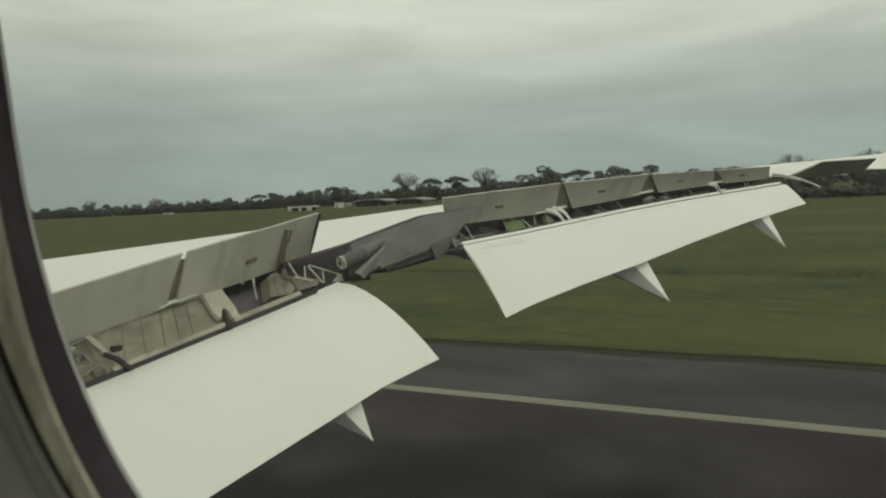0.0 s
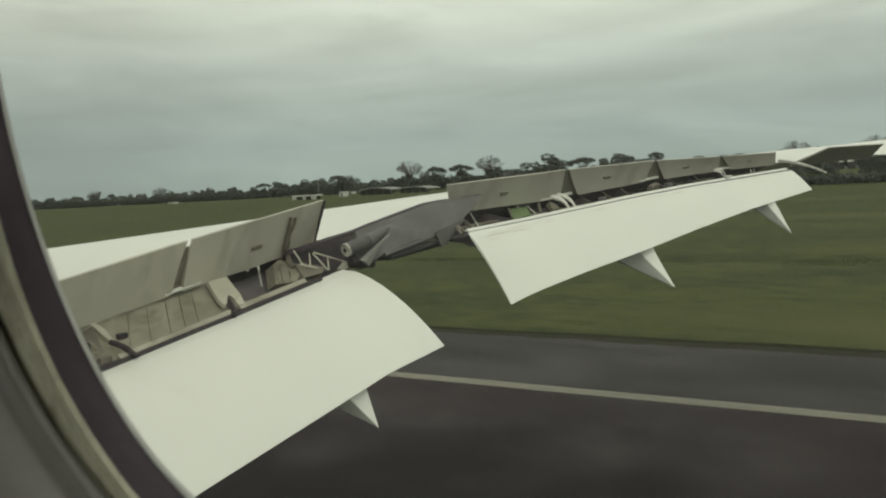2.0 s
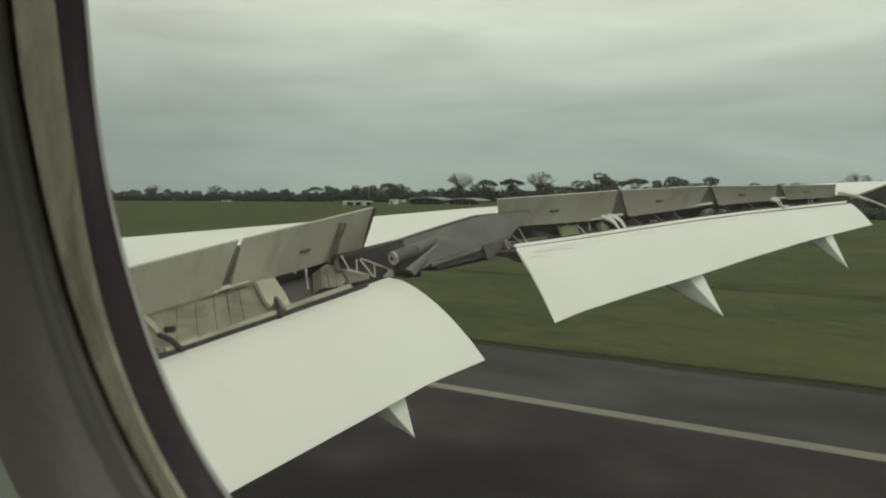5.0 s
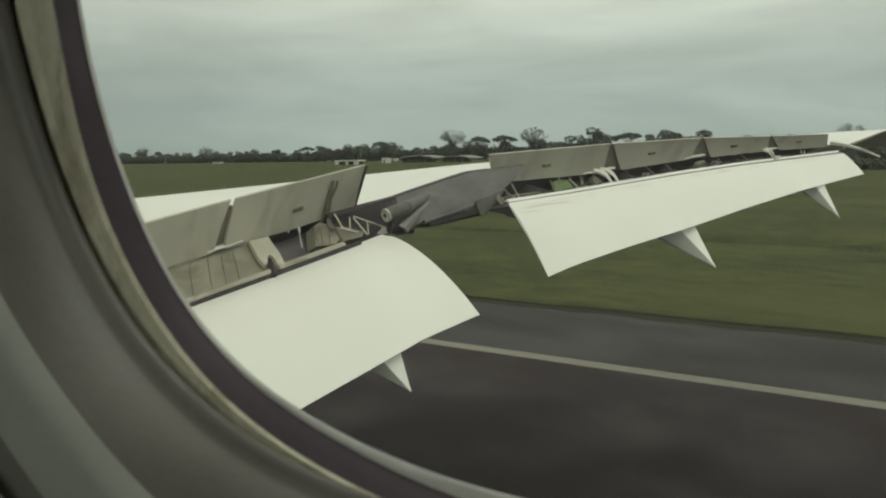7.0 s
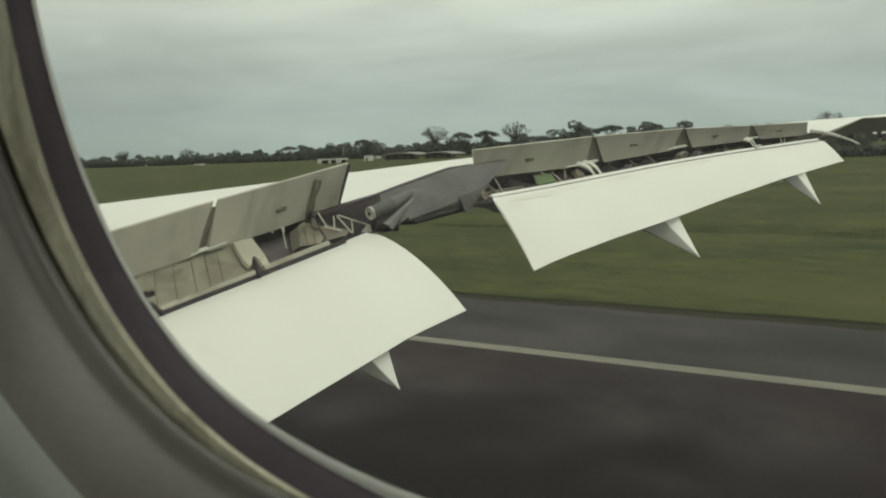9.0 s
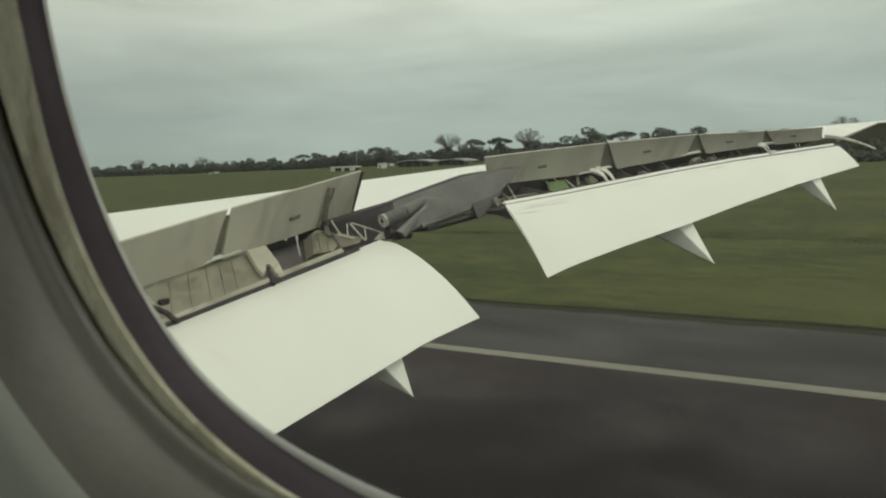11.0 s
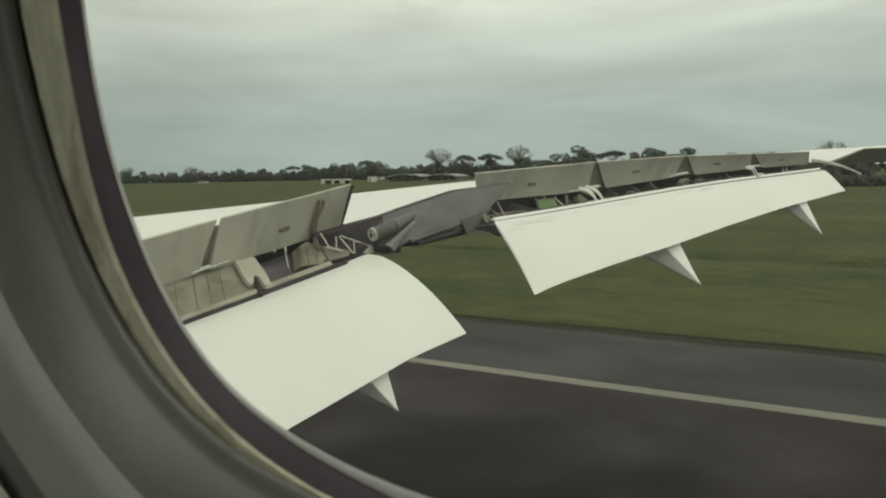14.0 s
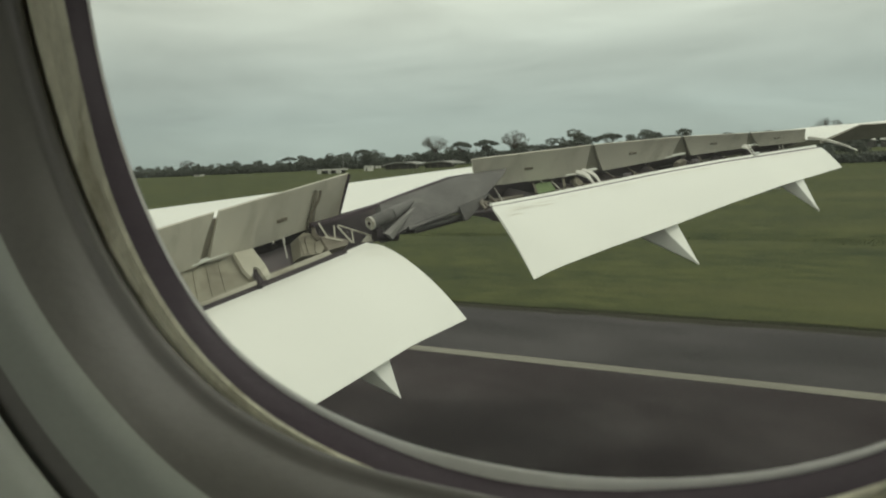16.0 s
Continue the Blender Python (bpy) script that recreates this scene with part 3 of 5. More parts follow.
TOP_IN = [(2.0, 7.24, 4.80), (4.40, 6.88, 5.24), (5.78, 6.67, 5.51), (7.63, 6.40, 5.84)]
TOP_OUT = [(9.61, 5.85, 5.95), (10.64, 5.51, 6.03), (11.94, 5.08, 6.10), (14.17, 4.36, 6.20), (16.18, 3.70, 6.24), (18.20, 3.04, 6.30)]


def at(table, x, dx=0.0, dy=0.0, dz=0.0):
    y, z = along(table, x)
    return Vector((x + dx, y + dy, z + dz))


wing = root("airliner_wing", "white airliner wing with lowered flaps and raised spoilers", "wing")


def build_wing_skin():
    bm = bmesh.new()
    stations = [0.14, 2, 4, 5.8, 6.8, 7.75, 8.6, 9.97, 11.6, 13, 14.2, 16.45, 18.58, 20, 21, 22.05, 23.33, 25, 26.4, 27.2]
    rows = []
    for x in stations:
        h, n = at(HINGE, x), at(NOSE, x)
        c = n.y - h.y
        th = min(0.9, 0.085 * c + 0.02)
        up = []
        for s in (0.0, 0.15, 0.3, 0.45, 0.6, 0.75, 0.88, 0.96, 1.0):
            p = lerp(h, n, s)
            p.z += 0.012 * c * 4 * s * (1 - s) * (1 - 0.4 * s) * 0.5
            up.append(p)
        low = [Vector((x, n.y + 0.035 * c, n.z - 0.035 * c)), Vector((x, n.y + 0.025 * c, n.z - 0.07 * c)),
               Vector((x, lerp(h.y, n.y, 0.7), lerp(h.z, n.z, 0.7) - th)), Vector((x, lerp(h.y, n.y, 0.3), lerp(h.z, n.z, 0.3) - th)),
               Vector((x, h.y + 0.30 if x < 18.6 else h.y, h.z - (0.5 * th if x < 18.6 else 0.02)))]
        rows.append(up + low)
    grid_shell(bm, rows, closed=True)
    part("wing_skin", bm, M_WHITE, wing, "white painted wing skin, slightly stained", smooth=True)


build_wing_skin()


def build_flap(le, te, x0, x1, n, thick, name, label, bulge):
    bm = bmesh.new()
    rows = []
    for i in range(n + 1):
        u = i / n
        a = at(le, lerp(x0[0], x1[0], u))
        b = at(te, lerp(x0[1], x1[1], u))
        ch = b - a
        c = ch.length
        nrm = Vector((0, -ch.z, ch.y)).normalized()
        if nrm.z < 0:
            nrm = -nrm
        up, low = [], []
        for s in (0.0, 0.04, 0.10, 0.2, 0.32, 0.45, 0.58, 0.7, 0.82, 0.92, 1.0):
            rise = bulge * c * (s ** 0.72) * (1 - s) * 2.55
            up.append(a + ch * s + nrm * rise)
            t = thick * c * (1 - s) ** 0.9 * (0.25 + 0.75 * min(1, s * 6) ** 0.5) + 0.006
            low.append(a + ch * s + nrm * (rise - t))
        nose = a - ch.normalized() * 0.05 * c - nrm * thick * c * 0.16
        rows.append(up + list(reversed(low)) + [nose])
    grid_shell(bm, rows, closed=True)
    return part(name, bm, M_WHITE, wing, label, smooth=True)


flap_in = build_flap(FLAP_IN_LE, FLAP_IN_TE, (2.2, 2.2), (7.47, 7.51), 22, 0.13, "inboard_flap", "broad white inboard flap, fully lowered", 0.105)
flap_out = build_flap(FLAP_OUT_LE, FLAP_OUT_TE, (8.91, 8.61), (18.05, 17.93), 30, 0.025, "outboard_flap", "long white outboard flap, fully lowered", 0.035)


# a roof sloping inboard from a ridge, an undercut flank below it and a narrow keel
SECTION = [(1.0, 0.92), (0.90, 1.02), (-0.95, 0.22), (-1.0, 0.10), (-0.80, -1.50), (-0.55, -1.72), (0.45, -1.72), (0.9, -1.3), (1.0, 0.2)]


def build_fairing(tip, edge, nose, w, h, parent):
    """A pointed flap track fairing hanging below the flap: a keeled spindle, straight-sided towards its tip."""
    bm = bmesh.new()
    tip, edge, nose = Vector(tip), Vector(edge), Vector(nose)
    knee = edge + (edge - tip) * 0.35
    rows = []
    for i in range(17):
        u = i / 16
        if u < 0.5:
            p, k = lerp(nose, knee, u * 2), 0.45 + 0.82 * u * 2
        else:
            p, k = lerp(knee, tip, u * 2 - 1), max(0.02, 1.27 * (2 - 2 * u))
        row = []
        ax = ((knee - nose) if u < 0.4 else (tip - nose) if u < 0.5 else (tip - knee)).normalized()
        side = Vector((0, -ax.z, ax.y)).normalized()
        side = side if side.z > 0 else -side
        for cx, cz in SECTION:
            row.append(p + Vector((cx * w * k, 0, 0)) + side * cz * h * k)
        rows.append(row)
    grid_shell(bm, rows, closed=True)
    return part("flap_track_fairing", bm, M_WHITE, parent, "pointed white flap track fairing")


build_fairing((6.281, 4.743, 3.617), (6.244, 4.996, 3.91), (6.26, 6.418, 4.338), 0.112, 0.116, flap_in)
build_fairing((11.814, 3.394, 4.294), (11.845, 3.878, 4.782), (11.756, 5.405, 5.0), 0.142, 0.161, flap_out)
build_fairing((16.104, 2.45, 4.758), (16.118, 2.807, 5.225), (16.04, 4.108, 5.372), 0.117, 0.112, flap_out)


def build_spoiler(top, x_top, x_hinge, thick, slot_u, label="grey underside of a raised spoiler panel", n=10):
    """A raised spoiler: hinge edge below, trailing edge up; its slot is a recessed dark fitting."""
    bm = bmesh.new()
    a0, a1 = at(HINGE, x_hinge[0], dy=-0.07, dz=-0.025), at(HINGE, x_hinge[1], dy=-0.07, dz=-0.025)
    b0, b1 = at(top, x_top[0]), at(top, x_top[1])
    panel(bm, a0, a1, b0, b1, thick, n, 5, bulge=-0.012, wave=0.004)
    sp = part("spoiler", bm, M_GREY, wing, label)
    nrm = (a1 - a0).cross(b0 - a0).normalized()
    if nrm.y > 0:
        nrm = -nrm
    for u, v, w, h in slot_u:
        p = lerp(lerp(a0, a1, u), lerp(b0, b1, u), v)
        du, dv = (lerp(a1, b1, v) - lerp(a0, b0, v)).normalized(), (lerp(b0, b1, u) - lerp(a0, a1, u)).normalized()
        bm = bmesh.new()
        off = nrm * (thick * 0.5 * (1 - 0.55 * v) + 0.004)
        for k, (w0, h0) in enumerate(((w, h), (w * 0.8, h * 0.45))):
            q = [p + off * (1 + 0.02 * k) + du * sx * w0 + dv * sz * h0 + nrm * (0.012 * k) for sx, sz in ((-1, -1), (1, -1), (1, 1), (-1, 1))]
            q2 = [c - nrm * 0.02 for c in q]
            grid_shell(bm, [q, q2], closed=True)
        part("slot", bm, M_GRIME, sp, "small dark slotted fitting")
    return sp


SP = [
    build_spoiler(TOP_IN, (2.4, 4.02), (2.5, 4.12), 0.05, [(0.6, 0.4, 0.07, 0.02)]),
    build_spoiler(TOP_IN, (4.05, 5.77), (4.15, 5.74), 0.05, [(0.12, 0.42, 0.06, 0.018)]),
    build_spoiler(TOP_IN, (5.83, 7.63), (5.88, 7.70), 0.05, [(0.50, 0.40, 0.07, 0.022)]),
    build_spoiler(TOP_OUT, (9.61, 11.93), (9.97, 12.10), 0.045, [(0.45, 0.45, 0.08, 0.02)]),
    build_spoiler(TOP_OUT, (12.00, 14.16), (12.50, 14.20), 0.045, [(0.42, 0.5, 0.09, 0.02)]),
    build_spoiler(TOP_OUT, (14.23, 16.17), (14.75, 16.45), 0.04, [(0.42, 0.5, 0.10, 0.02)]),
    build_spoiler(TOP_OUT, (16.25, 18.20), (16.85, 18.50), 0.04, [(0.42, 0.5, 0.10, 0.02)]),
]


def build_slit(x_t, x_h, w0, w1):
    """A dark slit with a bent bracket on the underside of the innermost visible spoiler."""
    bm = bmesh.new()
    a, b = at(HINGE, x_h, dy=-0.075, dz=-0.03), at(TOP_IN, x_t)
    b = lerp(a, b, 0.86)
    n = Vector((0.0, -0.035, -0.02))
    q = [a + Vector((-w1, 0, 0)), a + Vector((w1, 0, 0)), b + Vector((w0, 0, 0)), b + Vector((-w0, 0, 0))]
    grid_shell(bm, [[p + n for p in q], [p + n * 0.4 for p in q]], closed=True)
    # a solid dark wedge; the slit's shade is in its colour
    part("slit", bm, M_GRIME, SP[2], "dark tapering wedge standing for a shaded slit")


build_slit(7.14, 7.24, 0.014, 0.058)
bm = bmesh.new()
a, b = at(HINGE, 7.25, dy=-0.12, dz=-0.03), at(TOP_IN, 7.16, dy=-0.05)
rows = []
for v, dx, w in ((0.82, 0.018, 0.008), (0.72, 0.032, 0.011), (0.60, 0.020, 0.016), (0.46, -0.022, 0.018), (0.34, -0.050, 0.021), (0.24, -0.052, 0.025), (0.12, -0.012, 0.030), (0.02, 0.03, 0.034), (-0.10, 0.045, 0.032)):
    p = lerp(a, b, v) + Vector((dx, 0, 0))
    rows.append([p + Vector((-w, 0.01, 0)), p + Vector((-w * 0.5, -0.03, 0.005)), p + Vector((w, -0.012, 0)), p + Vector((w, 0.02, -0.005))])
grid_shell(bm, rows, closed=True)
part("bracket", bm, M_GRIME, SP[2], "bent brown bracket beside the slit", smooth=True)
# a black strip put in for the shaded gap at the spoiler's outboard end
bm = bmesh.new()
a, b = at(HINGE, 7.715, dy=-0.07, dz=-0.02), at(TOP_IN, 7.645, dy=-0.004)
grid_shell(bm, [[lerp(a, b, u) + Vector((sx, sy, 0)) for sx, sy in ((0, -0.02), (0.022, -0.02), (0.022, 0.02), (0, 0.02))] for u in (0.02, 0.35, 0.7, 0.97)], closed=True)
part("edge_gap_strip", bm, M_RUBBER, SP[2], "black strip for the shaded gap at the spoiler's end")


def build_gusset(top, x_t, x_h0, x_h1, mat, reach, half):
    """The folded web that fills the gap between two raised spoilers, narrow above and broad below."""
    bm = bmesh.new()
    a, b = at(HINGE, x_h0, dy=-0.03, dz=-0.03), at(HINGE, x_h1, dy=-0.03, dz=-0.03)
    m = lerp(a, b, 0.5)
    t = lerp(m, at(top, x_t, dy=0.03), reach)
    d = Vector((0, 0.03, 0.01))
    q = [a, b, t + Vector((half, -half * 0.3, 0)), t - Vector((half, -half * 0.3, 0))]
    grid_shell(bm, [q, [p + d for p in q]], closed=True)
    part("gap_web", bm, mat, wing, "web filling the gap between two spoilers, dark inboard")


for x_t, h0, h1 in ((11.965, 11.90, 12.70), (14.20, 14.0, 14.95), (16.21, 16.2, 17.1)):
    build_gusset(TOP_OUT, x_t, h0, h1, M_WEB, 0.97, 0.07)
# inboard gaps get a dark brown fill; the gap's shade is in its colour
build_gusset(TOP_IN, 5.80, 5.60, 6.02, M_GRIME, 0.86, 0.05)
build_gusset(TOP_IN, 4.035, 3.95, 4.32, M_GRIME, 0.86, 0.05)


def build_hinge_covers():
    for x0, x1 in ((5.66, 6.10), (11.66, 12.34), (14.02, 14.55), (16.33, 16.80)):
        bm = bmesh.new()
        a, b = at(HINGE, x0, dy=-0.06, dz=-0.005), at(HINGE, x1, dy=-0.06, dz=0.012)
        r = 0.026
        rows = []
        for i in range(7):
            p = lerp(a, b, i / 6)
            rows.append([p + Vector((0, r * 2.2 * math.cos(t), r * math.sin(t))) for t in [k * math.pi / 4 for k in range(8)]])
        grid_shell(bm, rows, closed=True)
        part("hinge_cover", bm, M_WHITE, wing, "white strip covering the spoiler gap", smooth=True)


build_hinge_covers()


def cove_point(hin, le, x, v, sink=0.0):
    """Between the spoiler hinge (v=0) and the flap's upper edge (v=1); sink goes down and ahead."""
    a, b = at(hin, x), at(le, x - (0.50 if x < 8.5 else 0.75))
    p = lerp(a, b, v)
    p += Vector((0, 0.75, -0.65)).normalized() * sink
    return p


def build_cove(x0, x1, sink, mat, le, name, label, n=10, v0=0.0, v1=0.93, xe=0.0):
    bm = bmesh.new()
    rows = []
    for i in range(n + 1):
        x = lerp(x0, x1, i / n)
        rows.append([cove_point(HINGE, le, x, v, sink if 0 < k < 5 else sink * 0.85)
                     for k, v in enumerate([lerp(v0, v1, j / 5) for j in range(6)])])
    back = [[p + Vector((0, 0.02, -0.03)) for p in r] for r in rows]
    grid_shell(bm, [r + list(reversed(q)) for r, q in zip(rows, back)], closed=True)
    return part(name, bm, mat, wing, label)


cove_in = build_cove(2.4, 6.42, 0.05, M_COVE, FLAP_IN_LE, "cove_panel", "cream primed cove panel under the spoilers", v0=0.02, v1=0.95)
build_cove(6.42, 7.75, 0.22, M_CAVITY, FLAP_IN_LE, "cavity_lining", "lining of the wing cavity, coloured dark for its shade", v0=-0.2, v1=1.0)
build_cove(10.35, 18.4, 0.50, M_CAVITY, FLAP_OUT_LE, "cavity_lining", "lining of the wing cavity, coloured dark for its shade", n=24, v0=-0.25, v1=0.85)


def build_rear_spar(x0, x1, n):
    """The rear face of the wing box behind the spoiler hinges, darkened for shade."""
    bm = bmesh.new()
    rows = []
    for i in range(n + 1):
        x = lerp(x0, x1, i / n)
        h = at(HINGE, x)
        th = min(0.9, 0.085 * (at(NOSE, x).y - h.y) + 0.02)
        a, c = h + Vector((0, -0.02, -0.03)), h + Vector((0, 0.27, -0.5 * th - 0.02))
        rows.append([a, lerp(a, c, 0.5) + Vector((0, -0.01, 0)), c, c + Vector((0, 0.01, -0.02)), a + Vector((0, 0.012, 0))])
    grid_shell(bm, rows, closed=True)
    part("rear_spar", bm, M_DEEP if x0 < 8 else M_CAVITY, wing, "rear spar face, coloured dark for its shade")


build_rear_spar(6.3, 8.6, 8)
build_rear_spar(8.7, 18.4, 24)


def build_ribs():
    for x in (3.0, 3.3, 3.6, 3.9, 4.2, 4.5, 5.34, 5.55, 5.76, 5.92, 6.07):
        bm = bmesh.new()
        rows = []
        for v in (0.12, 0.35, 0.6, 0.80):
            p = cove_point(HINGE, FLAP_IN_LE, x + 0.03 * (v - 0.4) ** 2, v, 0.05)
            rows.append([p + Vector((sx, -0.02 * k + 0.01, 0.028 * k)) for sx, k in ((-0.0038, 0), (-0.0038, 0.4), (0.0038, 0.4), (0.0038, 0))])
        grid_shell(bm, rows, closed=True)
        part("stiffener", bm, M_BAY, cove_in, "thin brown stiffener")
    # solid dark blocks stand for the shaded access openings
    for x, v, w, h in ((5.25, 0.50, 0.050, 0.028), (4.05, 0.5, 0.08, 0.06)):
        bm = bmesh.new()
        p = cove_point(HINGE, FLAP_IN_LE, x, v, 0.03)
        box(bm, (p.x - w, p.y - 0.03, p.z - h), (p.x + w, p.y + 0.03, p.z + h), 0.008)
        part("access_opening", bm, M_DEEP, cove_in, "dark block standing for a shaded access opening")


build_ribs()


def build_rail(le, x0, x1, dy, dz, r, mat, name, label, n=16):
    bm = bmesh.new()
    rows = []
    for i in range(n + 1):
        p = at(le, lerp(x0, x1, i / n), dy=dy, dz=dz)
        rows.append([p + Vector((0, r * 1.5 * cx, r * cz)) for cx, cz in ((-1, -0.9), (-0.95, -0.5), (0.1, 1.0), (0.8, 1.0), (1, -0.9))])
    grid_shell(bm, rows, closed=True)
    return part(name, bm, mat, wing, label)


# light sealing rail, and a dark strip for the shaded gap ahead of each flap
build_rail(FLAP_IN_LE, 4.75, 5.96, 0.10, 0.050, 0.022, M_RAIL, "seal_rail", "cream sealing rail ahead of the flap")
build_rail(FLAP_IN_LE, 6.08, 6.95, 0.12, 0.055, 0.022, M_RAIL, "seal_rail", "cream sealing rail ahead of the flap")
build_rail(FLAP_IN_LE, 3.0, 7.12, 0.055, 0.008, 0.030, M_DEEP, "flap_gap_shade", "dark strip for the shaded gap at the flap's front edge")
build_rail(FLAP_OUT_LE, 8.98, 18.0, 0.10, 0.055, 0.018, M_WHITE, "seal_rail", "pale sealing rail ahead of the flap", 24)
build_rail(FLAP_OUT_LE, 8.95, 18.0, 0.045, 0.022, 0.017, M_CAVITY, "flap_gap_shade", "dark strip for the shaded gap at the flap's front edge", 24)


def strut(a, b, r, mat, name="strut", label="thin metal strut", r1=None):
    bm = bmesh.new()
    rod(bm, a, b, r, r1)
    return part(name, bm, mat, wing, label, smooth=True)


def cp(x, v, s=0.0):
    return cove_point(HINGE, FLAP_IN_LE if x < 8.5 else FLAP_OUT_LE, x, v, s)


def prism(bm, pts, d):
    """A flat plate with the outline pts, thickened by the vector d."""
    grid_shell(bm, [[Vector(p) for p in pts], [Vector(p) + Vector(d) for p in pts]], closed=True)
    return bm


def cove_outline(pts, s):
    return [cp(x, v, s) for x, v in pts]


def build_plate_arm():
    """A broad cream hinge plate with a notch at its lower end, and the dark link that runs out of the notch."""
    bm = bmesh.new()
    prism(bm, cove_outline([(6.225, 0.10), (6.467, 0.12), (6.505, 0.36), (6.545, 0.60), (6.555, 0.84), (6.480, 0.80), (6.450, 0.60), (6.417, 0.54), (6.385, 0.56),
                            (6.370, 0.66), (6.335, 0.73), (6.285, 0.56)], -0.045), (0, 0.035, -0.03))
    arm = part("hinge_arm", bm, M_PLATE, wing, "broad cream notched hinge plate")
    bm = bmesh.new()
    rod(bm, cp(6.425, 0.60, -0.015), cp(6.41, 0.98, -0.02), 0.020, 0.026)
    part("link", bm, M_DEEP, arm, "dark greasy link")


build_plate_arm()


def build_hook(top, foot, gap, r):
    """Two pale curved hooks side by side that carry the flap, with a cross pin."""
    top, foot = Vector(top), Vector(foot)
    bm = bmesh.new()
    for k in (0, 1):
        o = Vector((gap * k, -0.03 * gap * k, 0.02 * k))
        rows = []
        for i in range(9):
            u = i / 8
            p = lerp(top, foot, u) + o + Vector((0.06, 0, 0.05)) * math.sin(math.pi * u)
            rr = r * (0.85 + 0.3 * math.sin(math.pi * u))
            rows.append([p + Vector((rr * math.cos(t), rr * 0.4 * math.sin(t), rr * math.sin(t))) for t in [m * math.pi / 3 for m in range(6)]])
        grid_shell(bm, rows, closed=True)
    arm = part("hinge_arm", bm, M_FRAME, wing, "pale double-hooked flap hinge arm", smooth=True)
    bm = bmesh.new()
    rod(bm, foot + Vector((-0.06, -0.01, 0.03)), foot + Vector((gap + 0.09, -0.04, 0.05)), r * 1.0)
    part("pin", bm, M_STEEL, arm, "steel cross pin", smooth=True)


build_hook((11.34, 5.06, 5.69), (11.40, 4.78, 5.445), 0.21, 0.048)
build_hook((15.53, 3.66, 5.975), (15.54, 3.48, 5.795), 0.15, 0.038)


def build_bracket(x, v, size, mat, name, label):
    bm = bmesh.new()
    p = cp(x, v, 0.08)
    box(bm, (p.x - size[0], p.y - size[1], p.z - size[2]), (p.x + size[0], p.y + size[1], p.z + size[2]), 0.012)
    for k in range(3):
        q = p + Vector((-size[0] + (k + 0.5) * size[0] * 0.66, -size[1], size[2] * 0.4))
        rod(bm, q, q + Vector((0, -0.03, 0)), 0.012, seg=6)
    part(name, bm, mat, wing, label)


# the cream box, its ledge and the bent lever at the outboard end of the bay
bm = bmesh.new()
prism(bm, cove_outline([(7.10, 0.20), (7.20, 0.14), (7.31, 0.28), (7.42, 0.46), (7.34, 0.70), (7.275, 0.775), (7.14, 0.73), (7.015, 0.67)], -0.02), (0.03, 0.16, -0.08))
# browner than the cove's cream: the bay's shadow on the box is painted in
part("bay_box", bm, M_BAY, wing, "stained cream box in the wing bay, darkened for shade")
bm = bmesh.new()
prism(bm, cove_outline([(7.34, 0.42), (7.45, 0.47), (7.67, 0.76), (7.61, 0.85), (7.35, 0.80)], -0.05), (0.0, 0.08, -0.06))
part("bay_ledge", bm, M_GRIME, wing, "worn brown ledge in the wing bay")
for xa, va, xb, vb in ((7.09, 0.30, 7.05, 0.66), (7.16, 0.30, 7.11, 0.68), (7.25, 0.50, 7.20, 0.72)):
    strut(cp(xa, va, -0.03), cp(xb, vb, -0.03), 0.006, M_GRIME, "bead", "thin brown bead")
bm = bmesh.new()
rows = []
for x, v, hw in ((7.35, -0.02, 0.040), (7.30, 0.14, 0.038), (7.275, 0.27, 0.040), (7.27, 0.38, 0.034), (7.285, 0.47, 0.020)):
    p = cp(x, v, -0.075)
    rows.append([p + Vector((-hw, 0, -0.01)), p + Vector((0, -0.02, 0.02)), p + Vector((hw, 0, 0.01)), p + Vector((0, 0.03, -0.03))])
grid_shell(bm, rows, closed=True)
part("bent_lever", bm, M_GRIME, wing, "brown bent lever under the spoiler")
build_bracket(7.44, 0.80, (0.06, 0.04, 0.03), M_GRIME, "actuator_block", "greasy brown actuator block")
strut(cp(6.90, 0.20, -0.01), cp(6.88, 0.55, 0.02), 0.007, M_FRAME)
strut(cp(6.915, 0.08, -0.02), cp(6.90, 0.20, -0.02), 0.015, M_FRAME, "rod_end", "pale rod end")
strut(cp(6.77, 0.04, -0.02), cp(6.76, 0.12, -0.02), 0.014, M_FRAME, "rod_end", "pale rod end")
for xa, xb, v, s in ((6.55, 7.05, 0.32, 0.30), (6.58, 7.0, 0.55, 0.30)):
    strut(cp(xa, v, s), cp(xb, v + 0.04, s), 0.014, M_DEEP, "torque_tube", "dull torque tube in the cavity")


def block(lo, hi, mat, name, label):
    bm = bmesh.new()
    box(bm, lo, hi, 0.01)
    part(name, bm, mat, wing, label)


bm = bmesh.new()
prism(bm, cove_outline([(11.18, 0.09), (11.57, -0.06), (11.31, 0.50), (10.91, 0.56)], 0.10), (0.0, 0.03, -0.03))
part("green_panel", bm, M_GREEN, wing, "green primed panel in the wing cavity")
bm = bmesh.new()
prism(bm, cove_outline([(12.15, -0.08), (11.99, 0.44), (11.78, 0.50), (11.95, 0.1)], 0.11), (0.0, 0.03, -0.03))
part("web_plate", bm, M_BAY, wing, "grey-brown web plate in the wing cavity")
bm = bmesh.new()
rows = []
